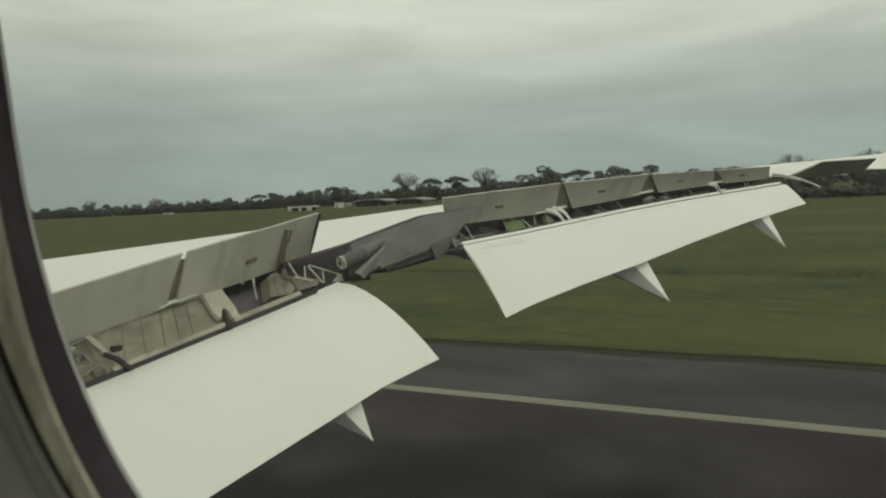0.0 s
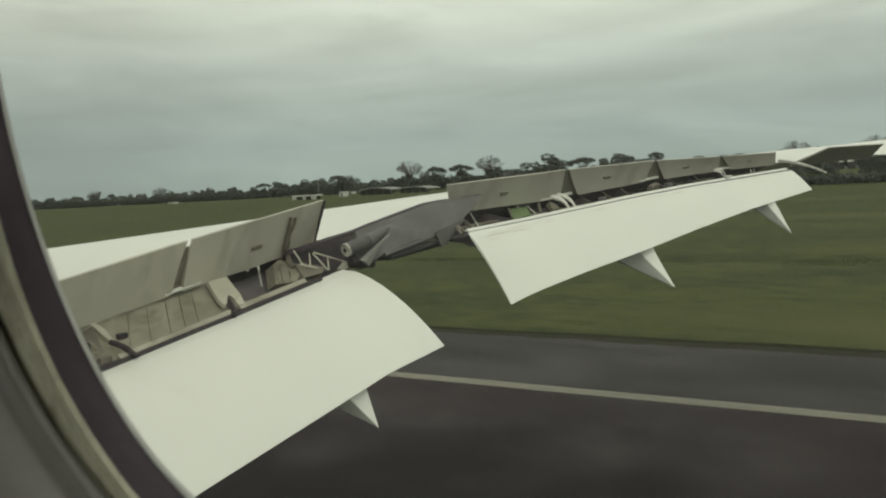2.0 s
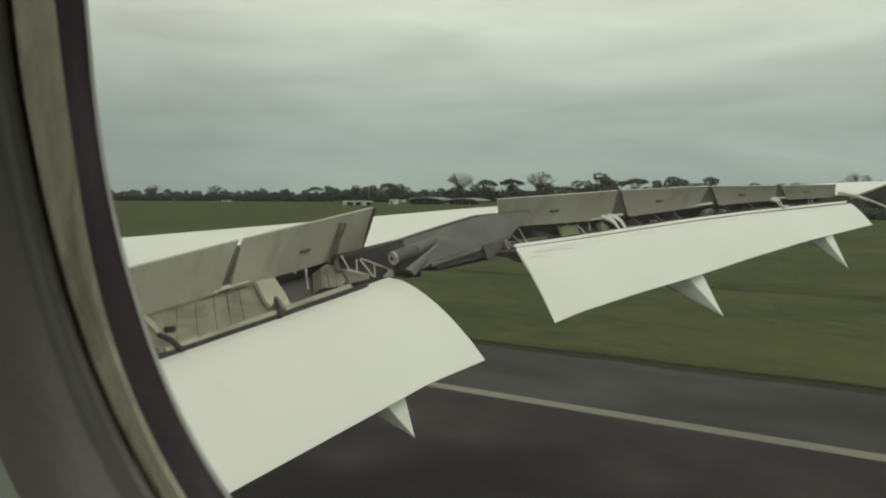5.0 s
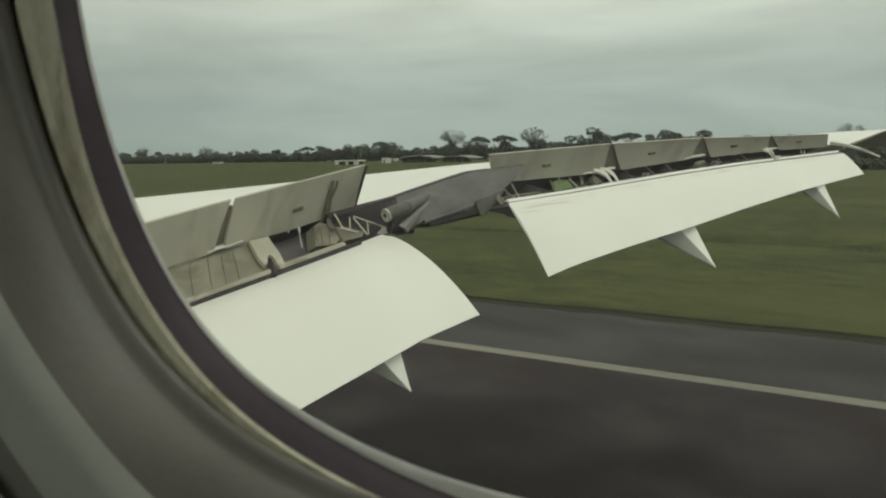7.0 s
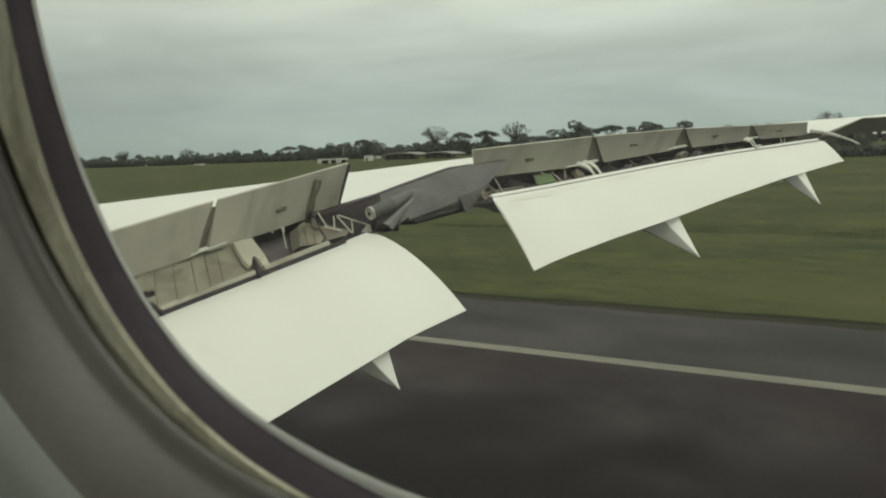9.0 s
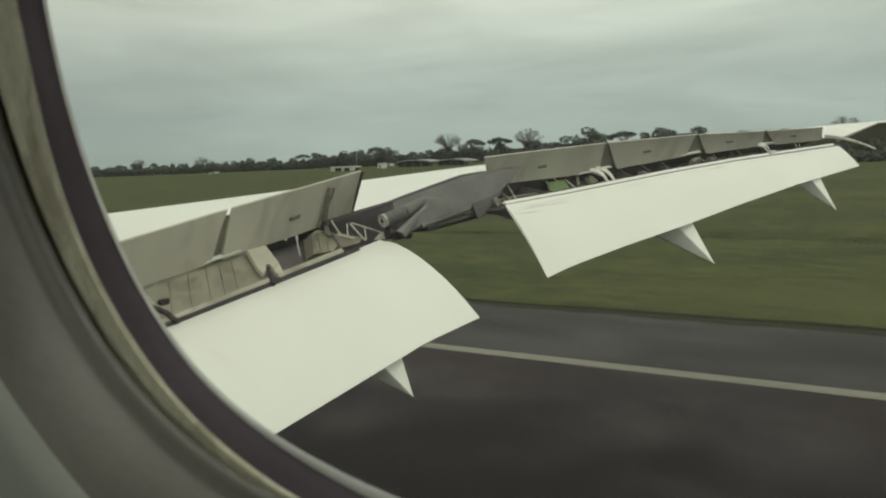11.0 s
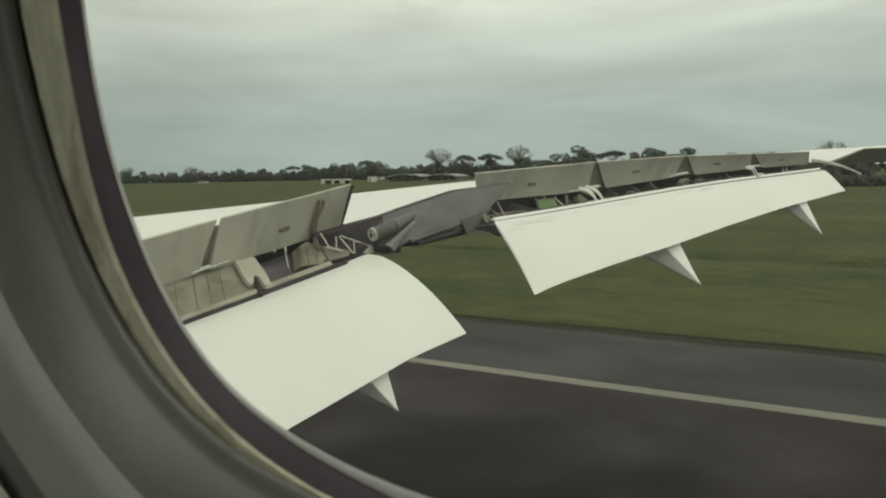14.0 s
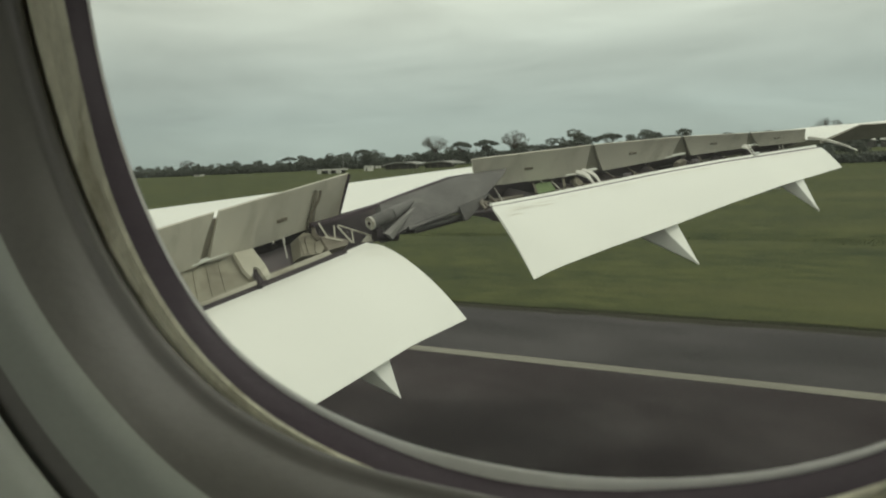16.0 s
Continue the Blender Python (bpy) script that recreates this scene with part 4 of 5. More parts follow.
for k in range(9):
    u = k / 8
    p = lerp(cp(14.30, 0.42, 0.10), cp(14.60, 0.30, 0.10), u)
    hh = 0.010 + 0.065 * math.sin(math.pi * (0.12 + 0.80 * u)) ** 0.7
    rows.append([p + Vector((0, -0.03, -0.05)), p + Vector((0, -0.035, hh * 0.6)), p + Vector((0, 0.0, hh)), p + Vector((0, 0.06, hh * 0.8)), p + Vector((0, 0.08, -0.05))])
grid_shell(bm, rows, closed=True)
part("actuator_casing", bm, M_GRIME, wing, "rounded brown actuator casing", smooth=True)
block((12.28, 4.62, 5.56), (12.44, 4.70, 5.64), M_CAVITY, "actuator_block", "greasy brown actuator block")
block((14.10, 4.10, 5.74), (14.34, 4.18, 5.80), M_CAVITY, "actuator_block", "greasy brown actuator block")
# drive gear near the wing root
bm = bmesh.new()
rows = []
for x, v, hw in ((4.93, 0.14, 0.020), (4.985, 0.22, 0.034), (5.035, 0.34, 0.040), (5.085, 0.47, 0.024), (5.14, 0.62, 0.020)):
    p = cp(x, v, -0.03)
    rows.append([p + Vector((-hw, 0, 0)), p + Vector((0, -0.02, 0.02)), p + Vector((hw, 0, 0)), p + Vector((0, 0.04, -0.04))])
grid_shell(bm, rows, closed=True)
part("drive_lever", bm, M_PLATE, wing, "scuffed cream drive lever")
# a flat brown panel stands in for the recess round the drive gear
bm = bmesh.new()
prism(bm, cove_outline([(4.30, 0.10), (4.93, 0.14), (5.00, 0.34), (5.06, 0.62), (5.02, 0.88), (4.30, 0.90)], 0.030), (0.0, 0.01, -0.008))
part("gear_recess_panel", bm, M_GRIME, wing, "brown panel put in for the recess round the drive gear")
bm = bmesh.new()
rod(bm, cp(5.10, 0.58, -0.04), cp(5.22, 0.76, -0.05), 0.026, 0.030)
rod(bm, cp(5.22, 0.76, -0.05), cp(5.34, 0.99, -0.04), 0.030, 0.022)
part("drive_link", bm, M_DEEP, wing, "dark greasy drive link", smooth=True)
block(cp(4.80, 0.26) + Vector((-0.03, -0.04, -0.03)), cp(4.80, 0.26) + Vector((0.03, 0.03, 0.03)), M_FRAME, "fitting", "small pale fitting")
for x, v, sx, sz, m in ((4.92, 0.66, 0.09, 0.05, M_BAY), (4.78, 0.62, 0.06, 0.07, M_GRIME), (5.06, 0.80, 0.06, 0.04, M_GRIME), (4.66, 0.45, 0.06, 0.05, M_BAY), (4.88, 0.44, 0.04, 0.05, M_CAVITY)):
    p = cp(x, v, 0.02)
    block(p + Vector((-sx, -0.04, -sz)), p + Vector((sx, 0.04, sz)), m, "gear_case", "brown greasy gear case")
for xa, va, xb, vb in ((4.90, 0.40, 4.98, 0.62), (4.83, 0.30, 4.86, 0.55), (4.70, 0.20, 5.12, 0.15), (4.70, 0.85, 5.06, 0.72)):
    strut(cp(xa, va, -0.02), cp(xb, vb, -0.02), 0.011, M_BAY, "pipe", "thin brown pipe")
rng = random.Random(4)
for xa, va, xb, vb, r, m in ((10.42, 0.05, 10.17, 0.63, 0.013, M_FRAME), (11.20, -0.02, 10.89, 0.55, 0.016, M_GRIME), (11.54, 0.05, 11.39, 0.52, 0.014, M_FRAME),
                             (11.86, -0.05, 11.53, 0.46, 0.022, M_BAY), (12.14, -0.10, 11.79, 0.46, 0.014, M_COVE), (12.75, -0.1, 12.65, 0.50, 0.012, M_GRIME),
                             (13.30, -0.1, 13.15, 0.50, 0.012, M_BAY), (13.80, -0.1, 13.60, 0.50, 0.012, M_GRIME), (14.75, -0.1, 14.62, 0.45, 0.020, M_CAVITY),
                             (15.20, -0.1, 15.00, 0.45, 0.012, M_GRIME), (15.90, -0.1, 15.78, 0.45, 0.012, M_BAY), (17.93, -0.25, 17.66, 0.36, 0.012, M_FRAME), (18.05, -0.25, 17.78, 0.36, 0.012, M_FRAME)):
    strut(cp(xa, va, 0.10), cp(xb, vb, 0.10), r, m)
# short hanging clips and cable ends below the spoiler hinge line
for k in range(46):
    x = 10.5 + k * 0.165 + rng.uniform(-0.06, 0.06)
    v = rng.uniform(-0.10, -0.04)
    strut(cp(x, v, 0.05), cp(x - rng.uniform(-0.03, 0.08), v + rng.uniform(0.08, 0.24), 0.05), rng.uniform(0.006, 0.014), rng.choice([M_FRAME, M_BAY, M_COVE, M_GRIME]),
          "clip", "short pale hanging clip", 0.004)
for x0, x1, v, m in ((9.0, 18.0, 0.30, M_GRIME), (9.4, 17.4, 0.62, M_CAVITY)):
    for k in range(6):
        a, b = lerp(x0, x1, k / 6), lerp(x0, x1, (k + 1) / 6)
        strut(cp(a, v, 0.26), cp(b, v, 0.26), 0.026, m, "torque_tube", "dull torque tube in the cavity")
# grey ribs that divide the outboard cavity
for x in (9.7, 10.7, 11.7, 12.7, 13.7, 14.7, 15.7, 16.7, 17.6):
    bm = bmesh.new()
    a, b2 = at(HINGE, x, dy=0.06, dz=-0.10), at(FLAP_OUT_LE, x, dy=0.24, dz=0.0)
    q = [a, a + Vector((0, 0.25, -0.22)), b2 + Vector((0, 0.25, -0.25)), b2, lerp(a, b2, 0.5) + Vector((0, 0.07, -0.06))]
    grid_shell(bm, [q, [p + Vector((0.012, 0, 0)) for p in q]], closed=True)
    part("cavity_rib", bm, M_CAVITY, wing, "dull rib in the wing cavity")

# truss and torque tube beside the flaperon
for a, b, r in (((7.079, 6.418, 5.284), (7.07, 6.285, 5.125), 0.009), ((7.256, 6.337, 5.231), (7.155, 6.245, 5.098), 0.008), ((7.303, 6.326, 5.228), (7.344, 6.15, 5.031), 0.011),
                ((7.466, 6.247, 5.175), (7.363, 6.146, 5.03), 0.008), ((7.325, 6.329, 5.238), (7.673, 6.129, 5.084), 0.010), ((7.673, 6.129, 5.084), (7.70, 6.076, 5.028), 0.010),
                ((7.033, 6.295, 5.127), (7.275, 6.178, 5.047), 0.010)):
    strut(a, b, r, M_PLATE, "truss_bar", "pale truss bar")
bm = bmesh.new()
prism(bm, [(7.641, 6.147, 5.097), (7.714, 6.062, 5.015), (7.476, 6.116, 5.022)], (0.01, 0.015, 0.0))
part("truss_gusset", bm, M_PLATE, wing, "pale triangular truss gusset")
bm = bmesh.new()
panel(bm, (7.20, 6.73, 5.25), (8.55, 6.50, 5.46), (7.10, 6.35, 4.79), (7.95, 6.2, 5.02), 0.03, 4, 3)
part("cavity_lining", bm, M_DEEP, wing, "bulkhead behind the truss, coloured dark for its shade")
bm = bmesh.new()
rod(bm, (7.51, 5.980, 5.250), (7.80, 5.915, 5.325), 0.078, 0.082, 24)
tube = part("torque_tube", bm, M_DARKGREY, wing, "grey drum of the flaperon actuator", smooth=True)
bm = bmesh.new()
rod(bm, (7.79, 5.917, 5.322), (8.50, 6.02, 5.46), 0.0825, 0.040, 24)
part("sleeve", bm, M_DARKGREY, tube, "dark fabric-like sleeve behind the drum", smooth=True)
bm = bmesh.new()
rod(bm, (7.485, 5.987, 5.2445), (7.515, 5.979, 5.2525), 0.079, 0.079, 24)
part("end_disc", bm, M_FRAME, tube, "pale round end disc", smooth=True)
bm = bmesh.new()
rod(bm, (7.475, 5.990, 5.242), (7.52, 5.978, 5.253), 0.026, 0.026, 12)
part("bore", bm, M_DEEP, tube, "dark plug standing for the shaded bore")
bm = bmesh.new()
rod(bm, (7.58, 6.0, 5.10), (7.86, 5.87, 5.06), 0.075, 0.055, 14)
part("boot", bm, M_DEEP, tube, "dark rounded boot below the drum", smooth=True)


def build_flaperon():
    bm = bmesh.new()
    # the drooped dark panel: upper edge, then lower edge, from its inboard to its outboard end
    up = [(7.98, 6.22, 5.43), (8.25, 6.15, 5.50), (8.83, 6.02, 5.63), (9.18, 5.94, 5.705), (9.76, 5.81, 5.765), (10.27, 5.69, 5.795)]
    lo = [(7.62, 5.94, 5.03), (7.75, 5.92, 5.03), (8.10, 5.80, 5.18), (8.55, 5.66, 5.28), (9.05, 5.50, 5.33), (9.40, 5.42, 5.56)]
    rows = []
    n = 20
    for i in range(n + 1):
        u = i / n * 5
        k = min(4, int(u))
        a = lerp(Vector(up[k]), Vector(up[k + 1]), u - k)
        b = lerp(Vector(lo[k]), Vector(lo[k + 1]), u - k)
        r1, r2 = [], []
        for j in range(7):
            v = j / 6
            p = lerp(a, b, v)
            p = p + Vector((0, -0.07, 0.05)) * 4 * v * (1 - v) * (0.4 + 0.6 * (i / n))
            r1.append(p + Vector((0, -0.012, 0.01)))
            r2.append(p + Vector((0, 0.05 * (1 - v) + 0.02, -0.03)))
        rows.append(r1 + list(reversed(r2)))
    grid_shell(bm, rows, closed=True)
    fl = part("flaperon", bm, M_DARKGREY, wing, "dark grey warped flaperon panel", smooth=True)
    bm = bmesh.new()
    # a paler fold that fades out to a point, and a narrow crease above it
    for base, tip, lift in ((((7.592, 5.86, 5.122), (7.63, 5.83, 5.09), (7.66, 5.825, 5.06), (7.70, 5.82, 5.035)), (8.46, 5.915, 5.44), 0.012),):
        rows = []
        for k in range(8):
            u = k / 7
            row = [lerp(Vector(p), Vector(tip), u) for p in base]
            row[1] += Vector((0, -lift, lift * 0.6)) * (1 - u)
            row[2] += Vector((0, -lift, lift * 0.6)) * (1 - u)
            rows.append([p + Vector((0, 0, 0.02 * math.sin(math.pi * u))) for p in row] + [row[3] + Vector((0, 0.025, 0)), row[0] + Vector((0, 0.025, 0))])
        grid_shell(bm, rows, closed=True)
    part("edge_fold", bm, M_FOLD, fl, "folds at the drooped edge, coloured paler for the light on them", smooth=True)
    for a, b in (((8.0, 5.80, 5.14), (8.75, 5.58, 5.30)), ((8.2, 5.86, 5.10), (8.95, 5.62, 5.22))):
        bm = bmesh.new()
        rod(bm, a, b, 0.028)
        part("seal_tube", bm, M_DARKGREY, fl, smooth=True)
    bm = bmesh.new()
    panel(bm, (8.25, 5.85, 5.09), (9.15, 5.62, 5.20), (8.1, 6.3, 5.05), (9.1, 6.1, 5.18), 0.06, 6, 3)
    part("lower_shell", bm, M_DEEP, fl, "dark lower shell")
    bm = bmesh.new()
    panel(bm, (8.86, 5.53, 5.16), (8.94, 5.52, 5.18), (8.78, 5.56, 5.36), (9.34, 5.42, 5.50), 0.03, 4, 3)
    part("end_tab", bm, M_DARKGREY, fl, "bent grey corner tab")


build_flaperon()
# a black strip put in where the gap above the flaperon lies in shade
bm = bmesh.new()
rows = []
for p in ((7.15, 6.60, 5.255), (7.6, 6.45, 5.33), (7.98, 6.24, 5.437), (8.25, 6.165, 5.507), (8.83, 6.03, 5.638), (9.18, 5.95, 5.712), (9.60, 5.86, 5.745)):
    rows.append([Vector(p) + Vector(q) for q in ((0, -0.03, -0.028), (0, -0.03, 0.012), (0, 0.03, 0.016), (0, 0.03, -0.028))])
grid_shell(bm, rows, closed=True)
part("gap_shade_strip", bm, M_RUBBER, wing, "black strip for the shaded gap along the flaperon's upper edge")


for a, b in (((9.30, 5.68, 5.56), (9.18, 5.36, 5.32)), ((9.42, 5.62, 5.55), (9.10, 5.40, 5.36)), ((9.20, 5.52, 5.42), (9.02, 5.30, 5.30)), ((9.5, 5.6, 5.5), (9.25, 5.25, 5.36))):
    strut(a, b, 0.022, M_GRIME, "link_rod", "greasy brown link rod")


def build_tip():
    bm = bmesh.new()
    panel(bm, (18.95, 2.88, 6.02), (22.0, 1.60, 6.12), (19.55, 2.18, 6.355), (21.85, 1.28, 6.41), 0.05, 10, 4)
    # the underside's shade is in the colour: web grey, not the spoilers' paint
    part("aileron", bm, M_WEB, wing, "underside of the raised aileron, its shade put in as darker grey")
    bm = bmesh.new()
    rows = []
    for i in range(9):
        u = i / 8
        p = Vector((18.42 + 0.10 * u, 3.02 - 0.90 * u, 6.11 - 0.09 * u - 0.20 * u * u))
        t = 0.05 * (1 - 0.7 * u)
        rows.append([p + Vector((sx * 0.10, 0, sz * t)) for sx, sz in ((-1, -0.6), (-1, 0.6), (0, 1), (1, 0.6), (1, -0.6), (0, -1))])
    grid_shell(bm, rows, closed=True)
    part("tail_wedge", bm, M_FRAME, wing, "thin curved trailing wedge between flap and aileron", smooth=True)


build_tip()


def build_scuff(flap, le, te, x, s, length, width, bulge, lean):
    """A thin worn smear lying on a flap's upper side."""
    a, b = at(le, x), at(te, x)
    ch = b - a
    nrm = Vector((0, -ch.z, ch.y)).normalized()
    nrm = nrm if nrm.z > 0 else -nrm
    bm = bmesh.new()
    rows = []
    r = random.Random(int(x * 100))
    for i in range(7):
        u = i / 6
        xx = x + length * (u - 0.5)
        ss = s + lean * (u - 0.5)
        a, b = at(le, xx), at(te, xx)
        ch = b - a
        c = ch.length
        wd = width * math.sin(math.pi * (0.08 + 0.84 * u)) * r.uniform(0.5, 1.2)
        row = []
        for k in (-1, 1):
            q = min(0.97, max(0.012, ss + k * wd / c))
            row.append(a + ch * q + nrm * (bulge * c * (q ** 0.72) * (1 - q) * 2.55 + 0.004))
        rows.append(row)
    grid_shell(bm, rows)
    part("scuff", bm, M_SCUFF, flap, "faint brown scuff mark")


for x, s, ln, wd, lean in ((9.35, 0.07, 0.5, 0.012, 0.0), (9.75, 0.09, 0.35, 0.010, 0.02), (9.15, 0.14, 0.3, 0.007, 0.03), (13.6, 0.05, 0.5, 0.008, 0.0), (11.5, 0.06, 0.3, 0.008, 0.01)):
    build_scuff(flap_out, FLAP_OUT_LE, FLAP_OUT_TE, x, s, ln, wd, 0.035, lean)
rng = random.Random(61)
for k in range(30):
    build_scuff(flap_out, FLAP_OUT_LE, FLAP_OUT_TE, 9.3 + k * 0.285 + rng.uniform(-0.1, 0.1), rng.uniform(0.018, 0.040), rng.uniform(0.10, 0.42), rng.uniform(0.003, 0.012), 0.035, rng.uniform(-0.01, 0.01))
for x, s, ln, wd, lean in ((7.0, 0.14, 0.12, 0.004, 0.02),):
    build_scuff(flap_in, FLAP_IN_LE, FLAP_IN_TE, x, s, ln, wd, 0.105, lean)


# ---------------------------------------------------------------- trees
def leaf_cloud(bm, centre, radii, count, size, r, shell=0.55):
    """Many small bent leaf clumps through an ellipsoid, denser near its outside."""
    for _ in range(count):
        d = Vector((r.gauss(0, 1), r.gauss(0, 1), r.gauss(0, 1))).normalized()
        k = lerp(shell, 1.0, r.random() ** 0.6) * (0.86 + 0.28 * noise.noise(d * 2.1 + Vector(centre) * 0.13))
        p = Vector(centre) + Vector((d.x * radii[0], d.y * radii[1], d.z * radii[2])) * k
        s = size * r.uniform(0.6, 1.35)
        e = Euler((r.uniform(0, 6.3), r.uniform(0, 6.3), r.uniform(0, 6.3))).to_matrix()
        vs = [bm.verts.new(p + e @ Vector(q) * s) for q in ((-1, -0.5, 0), (0.1, -0.9, 0.25), (1, -0.1, 0), (0.3, 0.9, -0.2), (-0.7, 0.6, 0.15))]
        c = bm.verts.new(p + e @ Vector((0, 0, 0.45)) * s)
        for i in range(5):
            bm.faces.new((vs[i], vs[(i + 1) % 5], c))


def limb(bm, a, b, r0, r1, r, bends=3, seg=6):
    a, b = Vector(a), Vector(b)
    prev, rp = a, r0
    for i in range(1, bends + 1):
        u = i / bends
        q = lerp(a, b, u) + Vector((r.uniform(-1, 1), r.uniform(-1, 1), r.uniform(-0.3, 0.3))) * (b - a).length * (0.05 if i < bends else 0)
        rq = lerp(r0, r1, u)
        rod(bm, prev, q, rp, rq, seg)
        prev, rp = q, rq


def make_tree(name, h, kind, seed, label):
    r = random.Random(seed)
    e = root(name, label, "tree", "trees beyond the airfield")
    wood, crown = bmesh.new(), bmesh.new()
    if kind == "round":
        limb(wood, (0, 0, -0.5), (0.3, 0.2, h * 0.5), h * 0.022, h * 0.012, r)
        for i in range(7):
            an, rad = i * 0.9 + r.random(), h * r.uniform(0.13, 0.38)
            c = (math.cos(an) * rad, math.sin(an) * rad, h * r.uniform(0.40, 0.82))
            limb(wood, (0.1, 0.1, h * 0.32), c, h * 0.010, h * 0.003, r, 2)
            q = h * r.uniform(0.15, 0.24)
            leaf_cloud(crown, c, (q * 1.15, q * 1.15, q * 0.75), 120, h * 0.030, r)
        leaf_cloud(crown, (0, 0, h * 0.3), (h * 0.32, h * 0.32, h * 0.30), 150, h * 0.036, r, 0.7)
    elif kind == "tall":
        limb(wood, (0, 0, -0.5), (0.2, 0, h * 0.8), h * 0.016, h * 0.006, r)
        for i in range(6):
            z = h * (0.3 + 0.115 * i)
            q = h * (0.17 - 0.016 * i)
            leaf_cloud(crown, (r.uniform(-1, 1) * h * 0.07, r.uniform(-1, 1) * h * 0.07, z), (q, q, h * 0.11), 70, h * 0.028, r)
        leaf_cloud(crown, (0, 0, h * 0.18), (h * 0.2, h * 0.2, h * 0.16), 80, h * 0.032, r)
    elif kind == "umbrella":
        limb(wood, (0, 0, -0.5), (0.4, -0.3, h * 0.52), h * 0.022, h * 0.014, r)
        for i in range(17):
            an, rad = i * 2.4 + r.uniform(-0.2, 0.2), h * (0.05 + 0.38 * (i / 16) ** 0.6)
            c = (math.cos(an) * rad, math.sin(an) * rad, h * (0.92 - 0.62 * (rad / h) ** 1.5) + r.uniform(-0.07, 0.03) * h)
            limb(wood, (0.3, -0.2, h * 0.48), c, h * 0.010, h * 0.003, r, 3)
            q = h * r.uniform(0.08, 0.14)
            leaf_cloud(crown, c, (q * 1.25, q * 1.25, q * 0.72), 90, h * 0.019, r, 0.3)
    else:  # kapok with a bare domed crown
        limb(wood, (0, 0, -0.5), (0.2, 0, h * 0.5), h * 0.030, h * 0.018, r)
        for i in range(46):
            an, el = r.uniform(0, 6.28), math.asin(r.uniform(0.0, 0.99))
            tip = Vector((math.cos(an) * math.cos(el) * 0.42, math.sin(an) * math.cos(el) * 0.42, 0.56 + 0.40 * math.sin(el))) * h
            fork = lerp(Vector((0.1, 0, h * r.uniform(0.36, 0.52))), tip, 0.55)
            limb(wood, (0.1, 0, h * r.uniform(0.34, 0.50)), fork, h * 0.009, h * 0.005, r, 2, 5)
            for _ in range(3):
                end = tip + Vector((r.uniform(-1, 1), r.uniform(-1, 1), r.uniform(-0.7, 0.7))) * h * 0.09
                limb(wood, fork, end, h * 0.004, h * 0.0015, r, 2, 4)
                leaf_cloud(crown, lerp(fork, end, 0.9), (h * 0.06, h * 0.06, h * 0.04), 20, h * 0.006, r, 0.1)
    part("trunk", wood, M_BARK, e, "grey trunk and limbs")
    part("crown", crown, {"kapok": M_TWIG, "umbrella": M_LEAF, "tall": M_LEAF}.get(kind, M_LEAF), e, "uneven leafy crown")
    return e


LBL = {"round": "dark green broadleaf tree with a dense rounded crown", "tall": "tall narrow dark green tree",
       "umbrella": "tall umbrella-shaped tree with open limbs", "kapok": "bare grey kapok tree with a domed crown"}
PROTO = [("round", 15.0, 1), ("round", 14.0, 2), ("round", 16.0, 3), ("tall", 16.0, 4), ("tall", 14.0, 5), ("umbrella", 23.0, 6), ("umbrella", 19.0, 7),
         ("kapok", 22.0, 8), ("kapok", 25.0, 9)]
kinds = {}
for k, h, s in PROTO:
    kinds.setdefault(k, []).append([k, h, s, None])


def plant(kind, idx, x, y, height, turn, label=""):
    ent = kinds[kind][idx % len(kinds[kind])]
    z = land_height(x) + 0.05
    m = pose(x, y, z, 0, 0, turn) @ Matrix.Scale(height / ent[1], 4)
    if ent[3] is None:
        ent[3] = make_tree({"round": "broadleaf_tree", "tall": "narrow_tree", "umbrella": "umbrella_tree", "kapok": "kapok_tree"}[kind], ent[1], kind, ent[2], LBL[kind])
        ent[3].matrix_world = m
        return ent[3]
    src = ent[3]
    ob = copy_thing(src, pose(x, y, z, 0, 0, turn))
    ob.scale = (height / ent[1],) * 3
    return ob


def tree_top(y):
    """General height of the belt of trees along the field."""
    return along([(-400, 17.5), (60, 17.5), (110, 16), (160, 15), (300, 13.5), (350, 17), (420, 17), (455, 15.5), (490, 13), (520, 16.5), (590, 17), (625, 12),
                  (720, 13.5), (900, 14.5), (1100, 16), (2200, 18)], y)[0]


